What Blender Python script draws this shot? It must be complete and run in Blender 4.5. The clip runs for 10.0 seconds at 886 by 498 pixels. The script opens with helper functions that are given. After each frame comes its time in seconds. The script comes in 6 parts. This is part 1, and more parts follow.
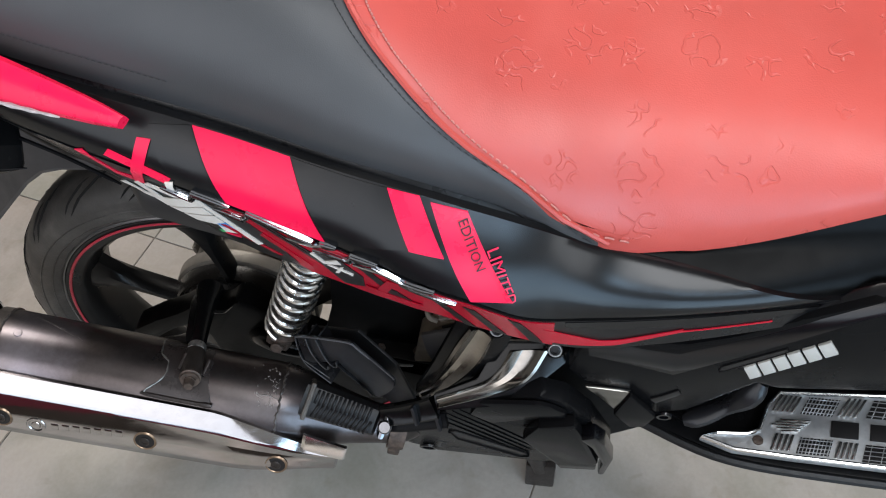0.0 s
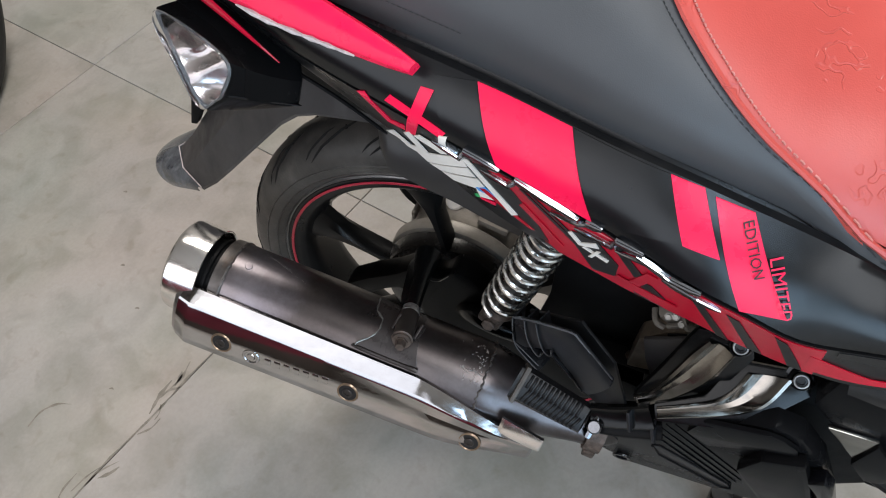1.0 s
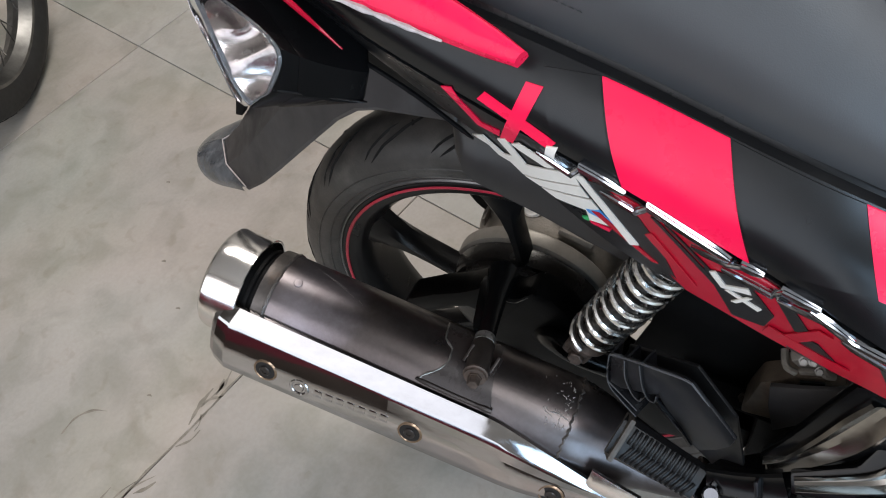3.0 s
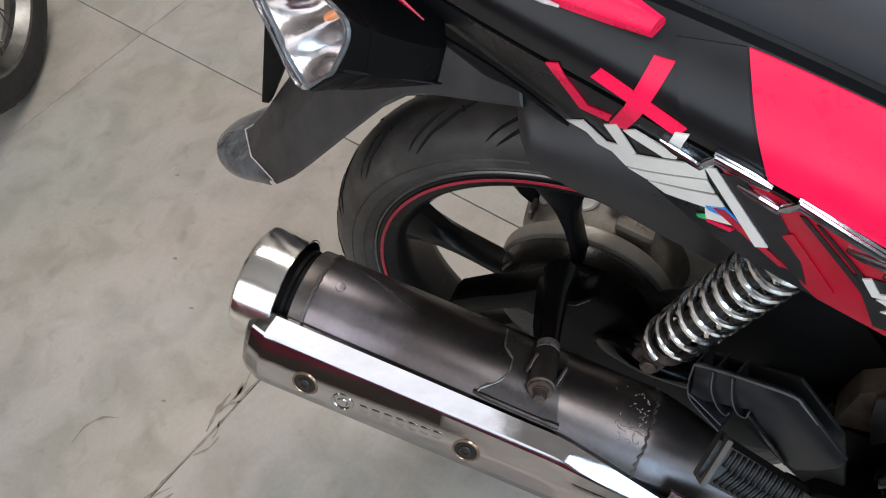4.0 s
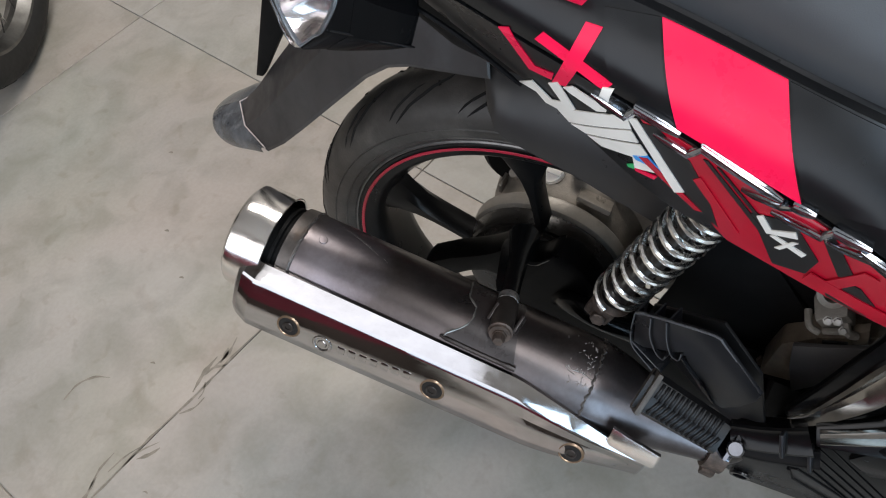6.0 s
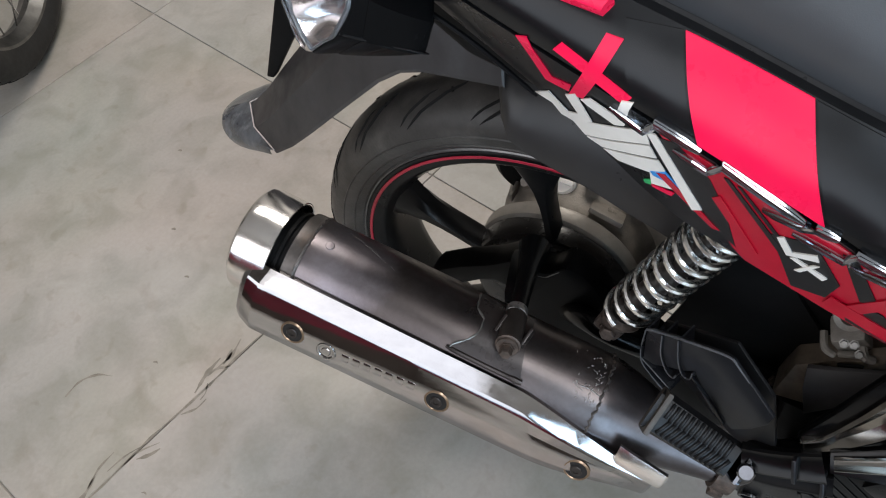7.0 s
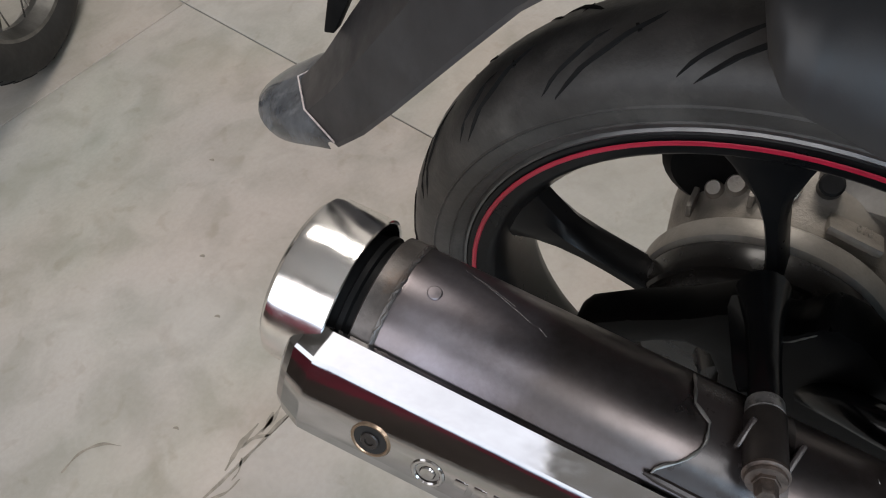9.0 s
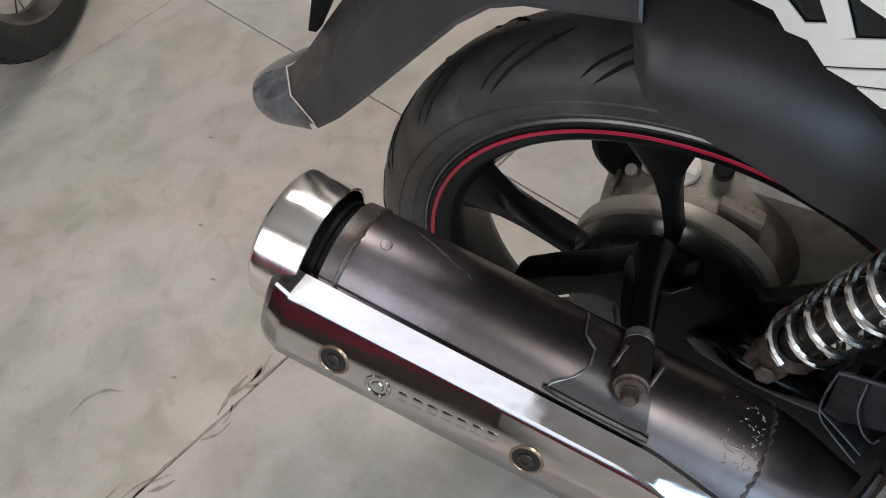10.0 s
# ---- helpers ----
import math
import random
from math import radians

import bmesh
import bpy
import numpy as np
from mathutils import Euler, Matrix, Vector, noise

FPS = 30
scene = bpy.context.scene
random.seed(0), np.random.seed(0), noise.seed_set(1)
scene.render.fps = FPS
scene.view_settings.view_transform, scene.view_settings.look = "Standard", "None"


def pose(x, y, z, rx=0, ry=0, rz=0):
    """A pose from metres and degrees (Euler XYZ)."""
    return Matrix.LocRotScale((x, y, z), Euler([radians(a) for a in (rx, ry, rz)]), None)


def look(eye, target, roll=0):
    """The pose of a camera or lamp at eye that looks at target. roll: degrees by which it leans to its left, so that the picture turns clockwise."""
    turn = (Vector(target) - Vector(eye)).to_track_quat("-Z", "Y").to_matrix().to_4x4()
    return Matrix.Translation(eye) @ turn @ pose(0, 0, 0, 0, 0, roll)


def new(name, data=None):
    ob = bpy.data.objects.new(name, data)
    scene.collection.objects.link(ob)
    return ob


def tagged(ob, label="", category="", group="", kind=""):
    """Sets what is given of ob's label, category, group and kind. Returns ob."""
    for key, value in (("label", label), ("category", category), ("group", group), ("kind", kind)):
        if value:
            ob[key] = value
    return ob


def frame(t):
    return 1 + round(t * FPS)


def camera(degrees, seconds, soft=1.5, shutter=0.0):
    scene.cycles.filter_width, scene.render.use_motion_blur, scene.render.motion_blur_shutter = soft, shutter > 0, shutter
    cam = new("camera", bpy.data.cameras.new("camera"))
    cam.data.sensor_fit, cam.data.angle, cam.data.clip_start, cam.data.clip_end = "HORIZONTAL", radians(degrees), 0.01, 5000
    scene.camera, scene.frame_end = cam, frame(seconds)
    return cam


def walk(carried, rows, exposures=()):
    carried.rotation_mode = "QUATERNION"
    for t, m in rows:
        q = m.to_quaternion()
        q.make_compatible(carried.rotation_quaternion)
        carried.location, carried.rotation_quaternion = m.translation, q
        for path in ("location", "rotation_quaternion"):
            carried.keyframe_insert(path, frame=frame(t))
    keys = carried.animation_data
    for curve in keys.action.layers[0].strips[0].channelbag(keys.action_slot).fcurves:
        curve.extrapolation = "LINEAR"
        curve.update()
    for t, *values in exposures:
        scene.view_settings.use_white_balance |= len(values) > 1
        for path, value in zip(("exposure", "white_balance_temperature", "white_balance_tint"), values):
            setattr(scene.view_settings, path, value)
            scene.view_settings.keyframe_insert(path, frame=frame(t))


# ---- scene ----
cam = camera(55.20, 10.0, soft=1.1, shutter=0.0)
# seconds, place, turn
ROWS = [
    (0, 0.3355, -0.5166, 1.1571, 36.93, 2.89, 7.71),
    (0.3, 0.3168, -0.5166, 1.1479, 37.06, 4.39, 12.24),
    (0.5, 0.2983, -0.5225, 1.1419, 37.33, 5.24, 15.74),
    (1, 0.2715, -0.5265, 1.1329, 37.91, 5.86, 21.79),
    (1.3, 0.2594, -0.5301, 1.1202, 38.15, 6.46, 23.91),
    (1.5, 0.2485, -0.5276, 1.1152, 37.59, 6.70, 24.73),
    (2, 0.2322, -0.5246, 1.0933, 37.20, 8.04, 25.94),
    (2.1, 0.2312, -0.5180, 1.0857, 37.21, 7.94, 25.76),
    (2.2, 0.2312, -0.5062, 1.0839, 37.01, 8.00, 25.14),
    (3.3, 0.1769, -0.4464, 1.0414, 37.14, 7.64, 24.28),
    (3.5, 0.1583, -0.4428, 1.0277, 36.90, 7.79, 24.05),
    (4, 0.1357, -0.4323, 1.0199, 36.27, 7.75, 23.83),
    (4.5, 0.1613, -0.4600, 1.0052, 35.15, 7.26, 25.12),
    (5, 0.2020, -0.4913, 1.0344, 34.98, 6.36, 25.98),
    (5.5, 0.1972, -0.5019, 1.0521, 35.31, 6.38, 25.62),
    (5.7, 0.1810, -0.4901, 1.0552, 36.43, 6.28, 24.58),
    (6.8, 0.1762, -0.4885, 1.0462, 36.57, 5.43, 25.83),
    (7, 0.1719, -0.4799, 1.0472, 36.83, 5.45, 26.21),
    (7.5, 0.1120, -0.4270, 0.9411, 37.87, 5.49, 27.02),
    (8, 0.0272, -0.3618, 0.8259, 37.74, 5.94, 27.16),
    (8.5, 0.0120, -0.3552, 0.8166, 37.91, 6.69, 27.18),
    (9, 0.0111, -0.3546, 0.8328, 38.41, 7.84, 27.82),
    (9.5, 0.0392, -0.3731, 0.8567, 38.35, 7.11, 28.30),
    (10, 0.0819, -0.4063, 0.9055, 37.51, 6.79, 28.74),
]
walk(cam, [(t, pose(x, y, z, rx, ry, rz)) for t, x, y, z, rx, ry, rz in ROWS])

# ---- light ----
world = bpy.data.worlds.new("daylight")
scene.world = world
world.use_nodes = True
_wn = world.node_tree
_sky = _wn.nodes.new("ShaderNodeTexSky")
_sky.sky_type = "NISHITA"
_sky.sun_disc = False
_sky.sun_elevation, _sky.sun_rotation = radians(48), radians(205)
_bg = _wn.nodes["Background"]
_bg.inputs["Strength"].default_value = 0.12
_wn.links.new(_sky.outputs[0], _bg.inputs["Color"])

sun = new("sun", bpy.data.lights.new("sun", "SUN"))
sun.data.energy, sun.data.angle, sun.data.color = 2.5, radians(0.5), (1.0, 0.95, 0.88)
sun.matrix_world = look((-3, -9, 9), (0, -4.5, 0))

def area_lamp(name, eye, target, w, h, watts, colour):
    lamp = new(name, bpy.data.lights.new(name, "AREA"))
    lamp.data.shape, lamp.data.size, lamp.data.size_y = "RECTANGLE", w, h
    lamp.data.energy, lamp.data.color = watts, colour
    lamp.matrix_world = look(eye, target)
    return lamp

# The two overhead lamps are added fill; no such skylights are in sight.
area_lamp("added_overhead_fill", (1.9, -1.4, 4.36), (1.9, -1.4, 0.0), 1.5, 1.6, 75, (0.97, 0.985, 1.0))
area_lamp("added_rear_fill", (-0.6, 2.0, 4.36), (-0.6, 2.0, 0.0), 2.1, 1.3, 162, (1.0, 0.94, 0.87))
# Unseen openings: place and size follow the reflections on paint and chrome.
area_lamp("door_daylight", (2.0, -2.68, 1.2), (2.0, 0.0, 1.2), 1.9, 2.0, 66, (0.54, 0.77, 1.0))
area_lamp("transom_daylight", (2.35, -2.68, 4.02), (2.35, 0.0, 4.02), 0.85, 0.55, 42, (0.50, 0.74, 1.0))
area_lamp("shopfront_daylight", (-1.2, -2.68, 2.45), (-1.2, 0.0, 2.45), 3.9, 2.5, 52, (0.97, 0.97, 0.97))
# Added fill lamp at the east end, out of sight.
area_lamp("added_east_fill", (3.39, -1.75, 2.45), (0.0, -1.75, 2.45), 1.6, 1.4, 34, (0.97, 0.985, 1.0))
scene.view_settings.exposure = 0.0

# ---- materials ----
def material(name, colour, rough=0.5, metal=0.0, spec=0.5, coat=0.0, grain=0.0, grain_scale=300.0, bump=0.0, bump_scale=200.0,
             spread=0.12, spread_scale=18.0, rough_spread=0.12, stain=None, stain_scale=6.0, stain_amount=0.5, stretch=(1, 1, 1)):
    """A surface with two scales of colour change, uneven gloss, relief and optional stains."""
    m = bpy.data.materials.new(name)
    m.use_nodes = True
    nt = m.node_tree
    b = nt.nodes["Principled BSDF"]
    b.inputs["Metallic"].default_value = metal
    b.inputs["Specular IOR Level"].default_value = spec
    b.inputs["Coat Weight"].default_value = coat
    b.inputs["Coat Roughness"].default_value = 0.06
    tc = nt.nodes.new("ShaderNodeTexCoord")
    mp = nt.nodes.new("ShaderNodeMapping")
    mp.inputs["Scale"].default_value = stretch
    nt.links.new(tc.outputs["Object"], mp.inputs["Vector"])
    def tex(scale, detail=5.0, roughness=0.6):
        n = nt.nodes.new("ShaderNodeTexNoise")
        n.inputs["Scale"].default_value, n.inputs["Detail"].default_value, n.inputs["Roughness"].default_value = scale, detail, roughness
        nt.links.new(mp.outputs[0], n.inputs["Vector"])
        return n.outputs["Fac"]
    def mix(fac, a, c2, mode="MIX"):
        n = nt.nodes.new("ShaderNodeMix")
        n.data_type, n.blend_type = "RGBA", mode
        if isinstance(fac, float):
            n.inputs[0].default_value = fac
        else:
            nt.links.new(fac, n.inputs[0])
        for sock, v in ((n.inputs[6], a), (n.inputs[7], c2)):
            if isinstance(v, tuple):
                sock.default_value = (*v, 1.0)
            else:
                nt.links.new(v, sock)
        return n.outputs[2]
    def ramp(fac, lo, hi):
        n = nt.nodes.new("ShaderNodeMapRange")
        n.inputs["From Min"].default_value, n.inputs["From Max"].default_value = lo, hi
        nt.links.new(fac, n.inputs["Value"])
        return n.outputs[0]
    dark = tuple(max(v * (1 - spread), 0.0) for v in colour)
    light = tuple(min(v * (1 + spread), 1.0) for v in colour)
    broad = tex(spread_scale)
    col = mix(ramp(broad, 0.3, 0.7), dark, light)
    if grain:
        g = tex(grain_scale, 2.0)
        col = mix(ramp(g, 0.35, 0.65), mix(grain, col, (0.0, 0.0, 0.0)), mix(grain * 0.5, col, (1.0, 1.0, 1.0)))
    if stain:
        col = mix(mix_amount(nt, ramp(tex(stain_scale, 8.0, 0.7), 0.52, 0.68), stain_amount), col, stain)
    nt.links.new(col, b.inputs["Base Color"])
    r = nt.nodes.new("ShaderNodeMapRange")
    r.inputs["From Min"].default_value, r.inputs["From Max"].default_value = 0.3, 0.7
    r.inputs["To Min"].default_value, r.inputs["To Max"].default_value = rough * (1 - rough_spread), min(rough * (1 + rough_spread), 1)
    nt.links.new(tex(spread_scale * 2.3), r.inputs["Value"])
    nt.links.new(r.outputs[0], b.inputs["Roughness"])
    if bump:
        bp = nt.nodes.new("ShaderNodeBump")
        bp.inputs["Strength"].default_value, bp.inputs["Distance"].default_value = bump, 0.001
        nt.links.new(tex(bump_scale, 3.0), bp.inputs["Height"])
        nt.links.new(bp.outputs[0], b.inputs["Normal"])
    return m

def mix_amount(nt, fac, amount):
    n = nt.nodes.new("ShaderNodeMath")
    n.operation = "MULTIPLY"
    n.inputs[1].default_value = amount
    nt.links.new(fac, n.inputs[0])
    return n.outputs[0]

def floor_tile():
    """Matt glazed tile: cloudy warm and cool patches, smudges and specks."""
    m = material("floor_tile", (0.322, 0.305, 0.280), 0.42, spec=0.4, spread=0.10, spread_scale=2.6, grain=0.03, grain_scale=160, stain=(0.27, 0.25, 0.215), stain_scale=5.0, stain_amount=0.30, bump=0.03, bump_scale=60)
    nt = m.node_tree
    b = nt.nodes["Principled BSDF"]
    mp = next(n for n in nt.nodes if n.bl_idname == "ShaderNodeMapping")
    col = b.inputs["Base Color"].links[0].from_socket
    for scale, lo, hi, tint, amount in ((1.3, 0.40, 0.62, (1.10, 0.985, 0.95), 0.8), (2.1, 0.45, 0.65, (0.88, 0.92, 0.86), 0.8), (9.0, 0.60, 0.72, (0.74, 0.71, 0.66), 0.55), (13.0, 0.42, 0.66, (0.80, 0.815, 0.79), 0.95), (30.0, 0.60, 0.70, (0.84, 0.82, 0.78), 0.6)):
        n = nt.nodes.new("ShaderNodeTexNoise")
        n.inputs["Scale"].default_value, n.inputs["Detail"].default_value, n.inputs["Distortion"].default_value = scale, 7.0, 0.6
        nt.links.new(mp.outputs[0], n.inputs["Vector"])
        r = nt.nodes.new("ShaderNodeMapRange")
        r.inputs["From Min"].default_value, r.inputs["From Max"].default_value, r.inputs["To Max"].default_value = lo, hi, amount
        nt.links.new(n.outputs["Fac"], r.inputs["Value"])
        mx = nt.nodes.new("ShaderNodeMix")
        mx.data_type, mx.blend_type = "RGBA", "MULTIPLY"
        nt.links.new(r.outputs[0], mx.inputs[0])
        nt.links.new(col, mx.inputs[6])
        mx.inputs[7].default_value = (*tint, 1.0)
        col = mx.outputs[2]
    nt.links.new(col, b.inputs["Base Color"])
    return m

M_TILE = floor_tile()
def per_piece(m, spread):
    """Shift the pattern and the tone a little from piece to piece."""
    nt = m.node_tree
    info = nt.nodes.new("ShaderNodeObjectInfo")
    mp = next(n for n in nt.nodes if n.bl_idname == "ShaderNodeMapping")
    mul = nt.nodes.new("ShaderNodeMath")
    mul.operation, mul.inputs[1].default_value = "MULTIPLY", 37.0
    nt.links.new(info.outputs["Random"], mul.inputs[0])
    nt.links.new(mul.outputs[0], mp.inputs["Location"])

per_piece(M_TILE, 0.03)
M_GROUT = material("grout", (0.26, 0.24, 0.215), 0.9, spread=0.45, spread_scale=12)
M_TYRE2 = material("dark_tyre_rubber", (0.016, 0.015, 0.014), 0.6, spec=0.3, spread=0.3, spread_scale=30, bump=0.15, bump_scale=300)
M_RIM2 = material("dulled_chrome_rim", (0.17, 0.167, 0.16), 0.32, metal=1.0, spread=0.3, spread_scale=40)
M_MARK = material("dirt_mark", (0.19, 0.165, 0.135), 0.7, spread=0.35, spread_scale=60)
M_WALL = material("wall_paint", (0.26, 0.248, 0.232), 0.8, spread=0.05, spread_scale=2, bump=0.1, bump_scale=120)
M_CEIL = material("ceiling_paint", (0.42, 0.41, 0.40), 0.85, spread=0.04, spread_scale=2)
M_YARD = material("yard_concrete", (0.34, 0.33, 0.31), 0.9, spread=0.15, spread_scale=1.2)
M_GLOSS = material("gloss_black_paint", (0.004, 0.004, 0.005), 0.20, spec=0.42, spread=0.2, rough_spread=0.12, spread_scale=12)
M_PANEL = material("dusty_gloss_black_panel", (0.0045, 0.0045, 0.005), 0.24, spec=0.34, spread=0.3, rough_spread=0.12, spread_scale=9, stain=(0.020, 0.019, 0.018), stain_scale=16, stain_amount=0.3)
M_SCUFF = material("scuffed_black_plastic", (0.007, 0.007, 0.0075), 0.30, spec=0.3, spread=0.3, spread_scale=14, rough_spread=0.3, bump=0.02, bump_scale=160)
M_FILM = material("dull_grey_film", (0.006, 0.006, 0.0065), 0.24, spec=0.36, spread=0.3, spread_scale=9, rough_spread=0.2, stain=(0.014, 0.0135, 0.013), stain_scale=30, stain_amount=0.3)
M_COVER = material("satin_black_cover", (0.0050, 0.0049, 0.0052), 0.24, spec=0.05, spread=0.2, spread_scale=10, rough_spread=0.25, bump=0.01, bump_scale=500)
M_SATIN = material("satin_grey_black_plastic", (0.011, 0.011, 0.0125), 0.30, spec=0.36, spread=0.2, spread_scale=14, rough_spread=0.2, bump=0.02, bump_scale=300)
M_PEDAL = material("worn_grey_plastic_pedal", (0.080, 0.081, 0.086), 0.35, spread=0.3, spread_scale=40)
M_MATT = material("matt_black_plastic", (0.0065, 0.0062, 0.0062), 0.5, spec=0.06, spread=0.25, spread_scale=30, bump=0.08, bump_scale=900)
M_FENDER = material("soft_black_plastic", (0.028, 0.025, 0.0235), 0.34, spec=0.32, spread=0.2, spread_scale=15, rough_spread=0.2, bump=0.05, bump_scale=700)
M_MUD = material("worn_grey_plastic", (0.040, 0.036, 0.035), 0.40, spec=0.4, spread=0.25, spread_scale=20, rough_spread=0.3, bump=0.05, bump_scale=90, stain=(0.075, 0.072, 0.073), stain_scale=26, stain_amount=0.3)
M_CLEAR = material("dull_translucent_plastic", (0.070, 0.073, 0.080), 0.14, spec=0.7, spread=0.5, spread_scale=45, rough_spread=0.4, bump=0.5, bump_scale=30, stain=(0.28, 0.28, 0.29), stain_scale=50, stain_amount=0.3)
M_RED = material("pink_red_film", (0.86, 0.006, 0.062), 0.3, spec=0.3, coat=0.0, spread=0.06, spread_scale=20, rough_spread=0.3)
M_RED2 = material("deep_red_film", (0.46, 0.005, 0.022), 0.22, spec=0.4, coat=0.0, spread=0.15, spread_scale=25)
M_CHIP = material("bare_chipped_plastic", (0.46, 0.40, 0.39), 0.6, spread=0.3, spread_scale=200)
M_WHITE = material("off_white_film", (0.84, 0.78, 0.71), 0.35, spread=0.06, spread_scale=40)
M_BLUE = material("blue_film", (0.03, 0.28, 0.70), 0.35, spread=0.06)
M_GREEN = material("green_film", (0.03, 0.40, 0.12), 0.35, spread=0.06)
# Serves printed film, and flat pieces that paint the shade inside holes.
M_DARK = material("dark_film_and_hole_shade", (0.012, 0.011, 0.011), 0.35, spec=0.3, spread=0.2)
# Darker than the tyres: the shade inside tread grooves, put into the colour.
M_GROOVE = material("groove_shade", (0.016, 0.0148, 0.0138), 0.9, spec=0.05, spread=0.2)
M_CHROME = material("chrome", (0.42, 0.41, 0.415), 0.08, metal=1.0, spread=0.08, rough_spread=0.6, spread_scale=30, bump=0.16, bump_scale=14, stretch=(1, 1.6, 2.6))
M_LINK = material("bright_chrome_trim", (0.46, 0.48, 0.52), 0.12, metal=1.0, spread=0.06, spread_scale=60, rough_spread=0.4)
M_CHROME2 = material("fingered_chrome", (0.62, 0.61, 0.60), 0.19, metal=1.0, spread=0.12, spread_scale=22, rough_spread=0.4, bump=0.008, bump_scale=45)
M_STEEL = material("zinc_steel", (0.28, 0.265, 0.245), 0.42, metal=0.9, spread=0.3, spread_scale=120)
M_RUST = material("rusty_steel", (0.085, 0.062, 0.050), 0.55, metal=0.5, spread=0.5, spread_scale=160, bump=0.4, bump_scale=500)
M_SPRING = material("spring_chrome", (0.80, 0.79, 0.77), 0.20, metal=1.0, spread=0.06, spread_scale=60, rough_spread=0.4)
# Colours of the unseen low wall, chosen for what the chrome shield mirrors.
M_MIRRORED_RED = material("maroon_for_reflection", (0.20, 0.022, 0.045), 0.4, spread=0.3, spread_scale=3)
M_MIRRORED_DARK = material("dark_brown_for_reflection", (0.075, 0.060, 0.052), 0.4, spread=0.3, spread_scale=3)
M_BAND = material("weld_band_steel", (0.105, 0.092, 0.085), 0.45, metal=0.6, spread=0.4, spread_scale=60, bump=0.2, bump_scale=400, stain=(0.13, 0.075, 0.045), stain_scale=45, stain_amount=0.45)
M_ARM = material("gloss_black_enamel", (0.003, 0.003, 0.0032), 0.20, spec=0.26, spread=0.3, spread_scale=40, rough_spread=0.3, bump=0.03, bump_scale=90)
M_WEB = material("dull_black_enamel", (0.0022, 0.0021, 0.0021), 0.34, spec=0.07, spread=0.3, spread_scale=40, bump=0.08, bump_scale=120)
M_BROWN = material("oily_brown_casting", (0.15, 0.115, 0.085), 0.55, metal=0.1, spread=0.4, spread_scale=40, bump=0.3, bump_scale=250, stain=(0.05, 0.04, 0.032), stain_scale=45, stain_amount=0.5)
M_HUB = material("brown_black_hub", (0.014, 0.0125, 0.0115), 0.24, metal=0.2, spec=0.5, spread=0.35, spread_scale=30, rough_spread=0.3, bump=0.04, bump_scale=200)
M_BUSH = material("brown_black_steel", (0.030, 0.024, 0.021), 0.35, metal=0.4, spread=0.35, spread_scale=90, bump=0.1, bump_scale=300)
M_CAST = material("cast_aluminium", (0.24, 0.213, 0.182), 0.48, metal=0.25, spread=0.35, spread_scale=25, bump=0.35, bump_scale=500, stain=(0.06, 0.052, 0.043), stain_scale=16, stain_amount=0.55)
M_DRUM = material("brake_drum_grey", (0.25, 0.225, 0.195), 0.42, metal=0.3, spread=0.25, spread_scale=20, bump=0.15, bump_scale=400, stain=(0.11, 0.098, 0.085), stain_scale=25, stain_amount=0.5)
M_TYRE = material("tyre_rubber", (0.046, 0.040, 0.035), 0.44, spec=0.34, spread=0.35, spread_scale=35, rough_spread=0.15, bump=0.25, bump_scale=350, stain=(0.11, 0.097, 0.083), stain_scale=22, stain_amount=0.5)
M_RIM = material("black_wheel_paint", (0.006, 0.0056, 0.0056), 0.30, spec=0.16, spread=0.3, spread_scale=25)
M_PIN = material("red_pinstripe", (0.36, 0.010, 0.030), 0.35, spread=0.15, spread_scale=60)
M_SILVER = material("polished_lip", (0.17, 0.165, 0.16), 0.38, metal=0.9, spread=0.2, spread_scale=60)
M_SEAT = material("black_vinyl", (0.044, 0.044, 0.046), 0.44, spread=0.1, spread_scale=8, rough_spread=0.15, bump=0.10, bump_scale=1300)
M_RUBBER = material("peg_rubber", (0.007, 0.007, 0.0075), 0.42, spec=0.3, spread=0.3, spread_scale=60, bump=0.1, bump_scale=600)
M_THREAD = material("seam_thread", (0.52, 0.20, 0.17), 0.8, spread=0.2, spread_scale=200)
M_THREADK = material("black_thread", (0.030, 0.030, 0.031), 0.8, spread=0.2, spread_scale=200)
M_AMBER = material("amber_bulb", (0.62, 0.20, 0.07), 0.3, spread=0.1)
M_REFLECT = material("fluted_reflector", (0.50, 0.45, 0.44), 0.22, metal=1.0, spread=0.25, spread_scale=90, rough_spread=0.4)
M_TAIL = material("red_tail_lens", (0.50, 0.006, 0.03), 0.12, coat=0.4, spread=0.1)
M_POLISH = material("brushed_dark_alloy", (0.30, 0.285, 0.265), 0.17, metal=1.0, spread=0.3, spread_scale=11, rough_spread=0.3, stretch=(1, 1, 4))
M_PLATE = material("brushed_footplate", (0.40, 0.40, 0.40), 0.42, metal=0.6, spread=0.2, spread_scale=60, rough_spread=0.3)
M_LOGO = material("badge_silver", (0.56, 0.54, 0.50), 0.3, metal=0.2, spread=0.08)
M_BOSS = material("moss_grey_plastic", (0.050, 0.042, 0.034), 0.55, spread=0.35, spread_scale=60)
M_CAP = material("fingered_bright_chrome", (0.88, 0.85, 0.83), 0.17, metal=1.0, spread=0.08, spread_scale=22, rough_spread=0.5, bump=0.07, bump_scale=30)
M_CUP = material("heat_browned_steel", (0.30, 0.215, 0.15), 0.30, metal=0.9, spread=0.3, spread_scale=90)
M_COLLAR = material("scraped_bare_steel", (0.30, 0.29, 0.28), 0.36, metal=0.8, spread=0.4, spread_scale=120, rough_spread=0.3, stain=(0.03, 0.028, 0.027), stain_scale=160, stain_amount=0.8)
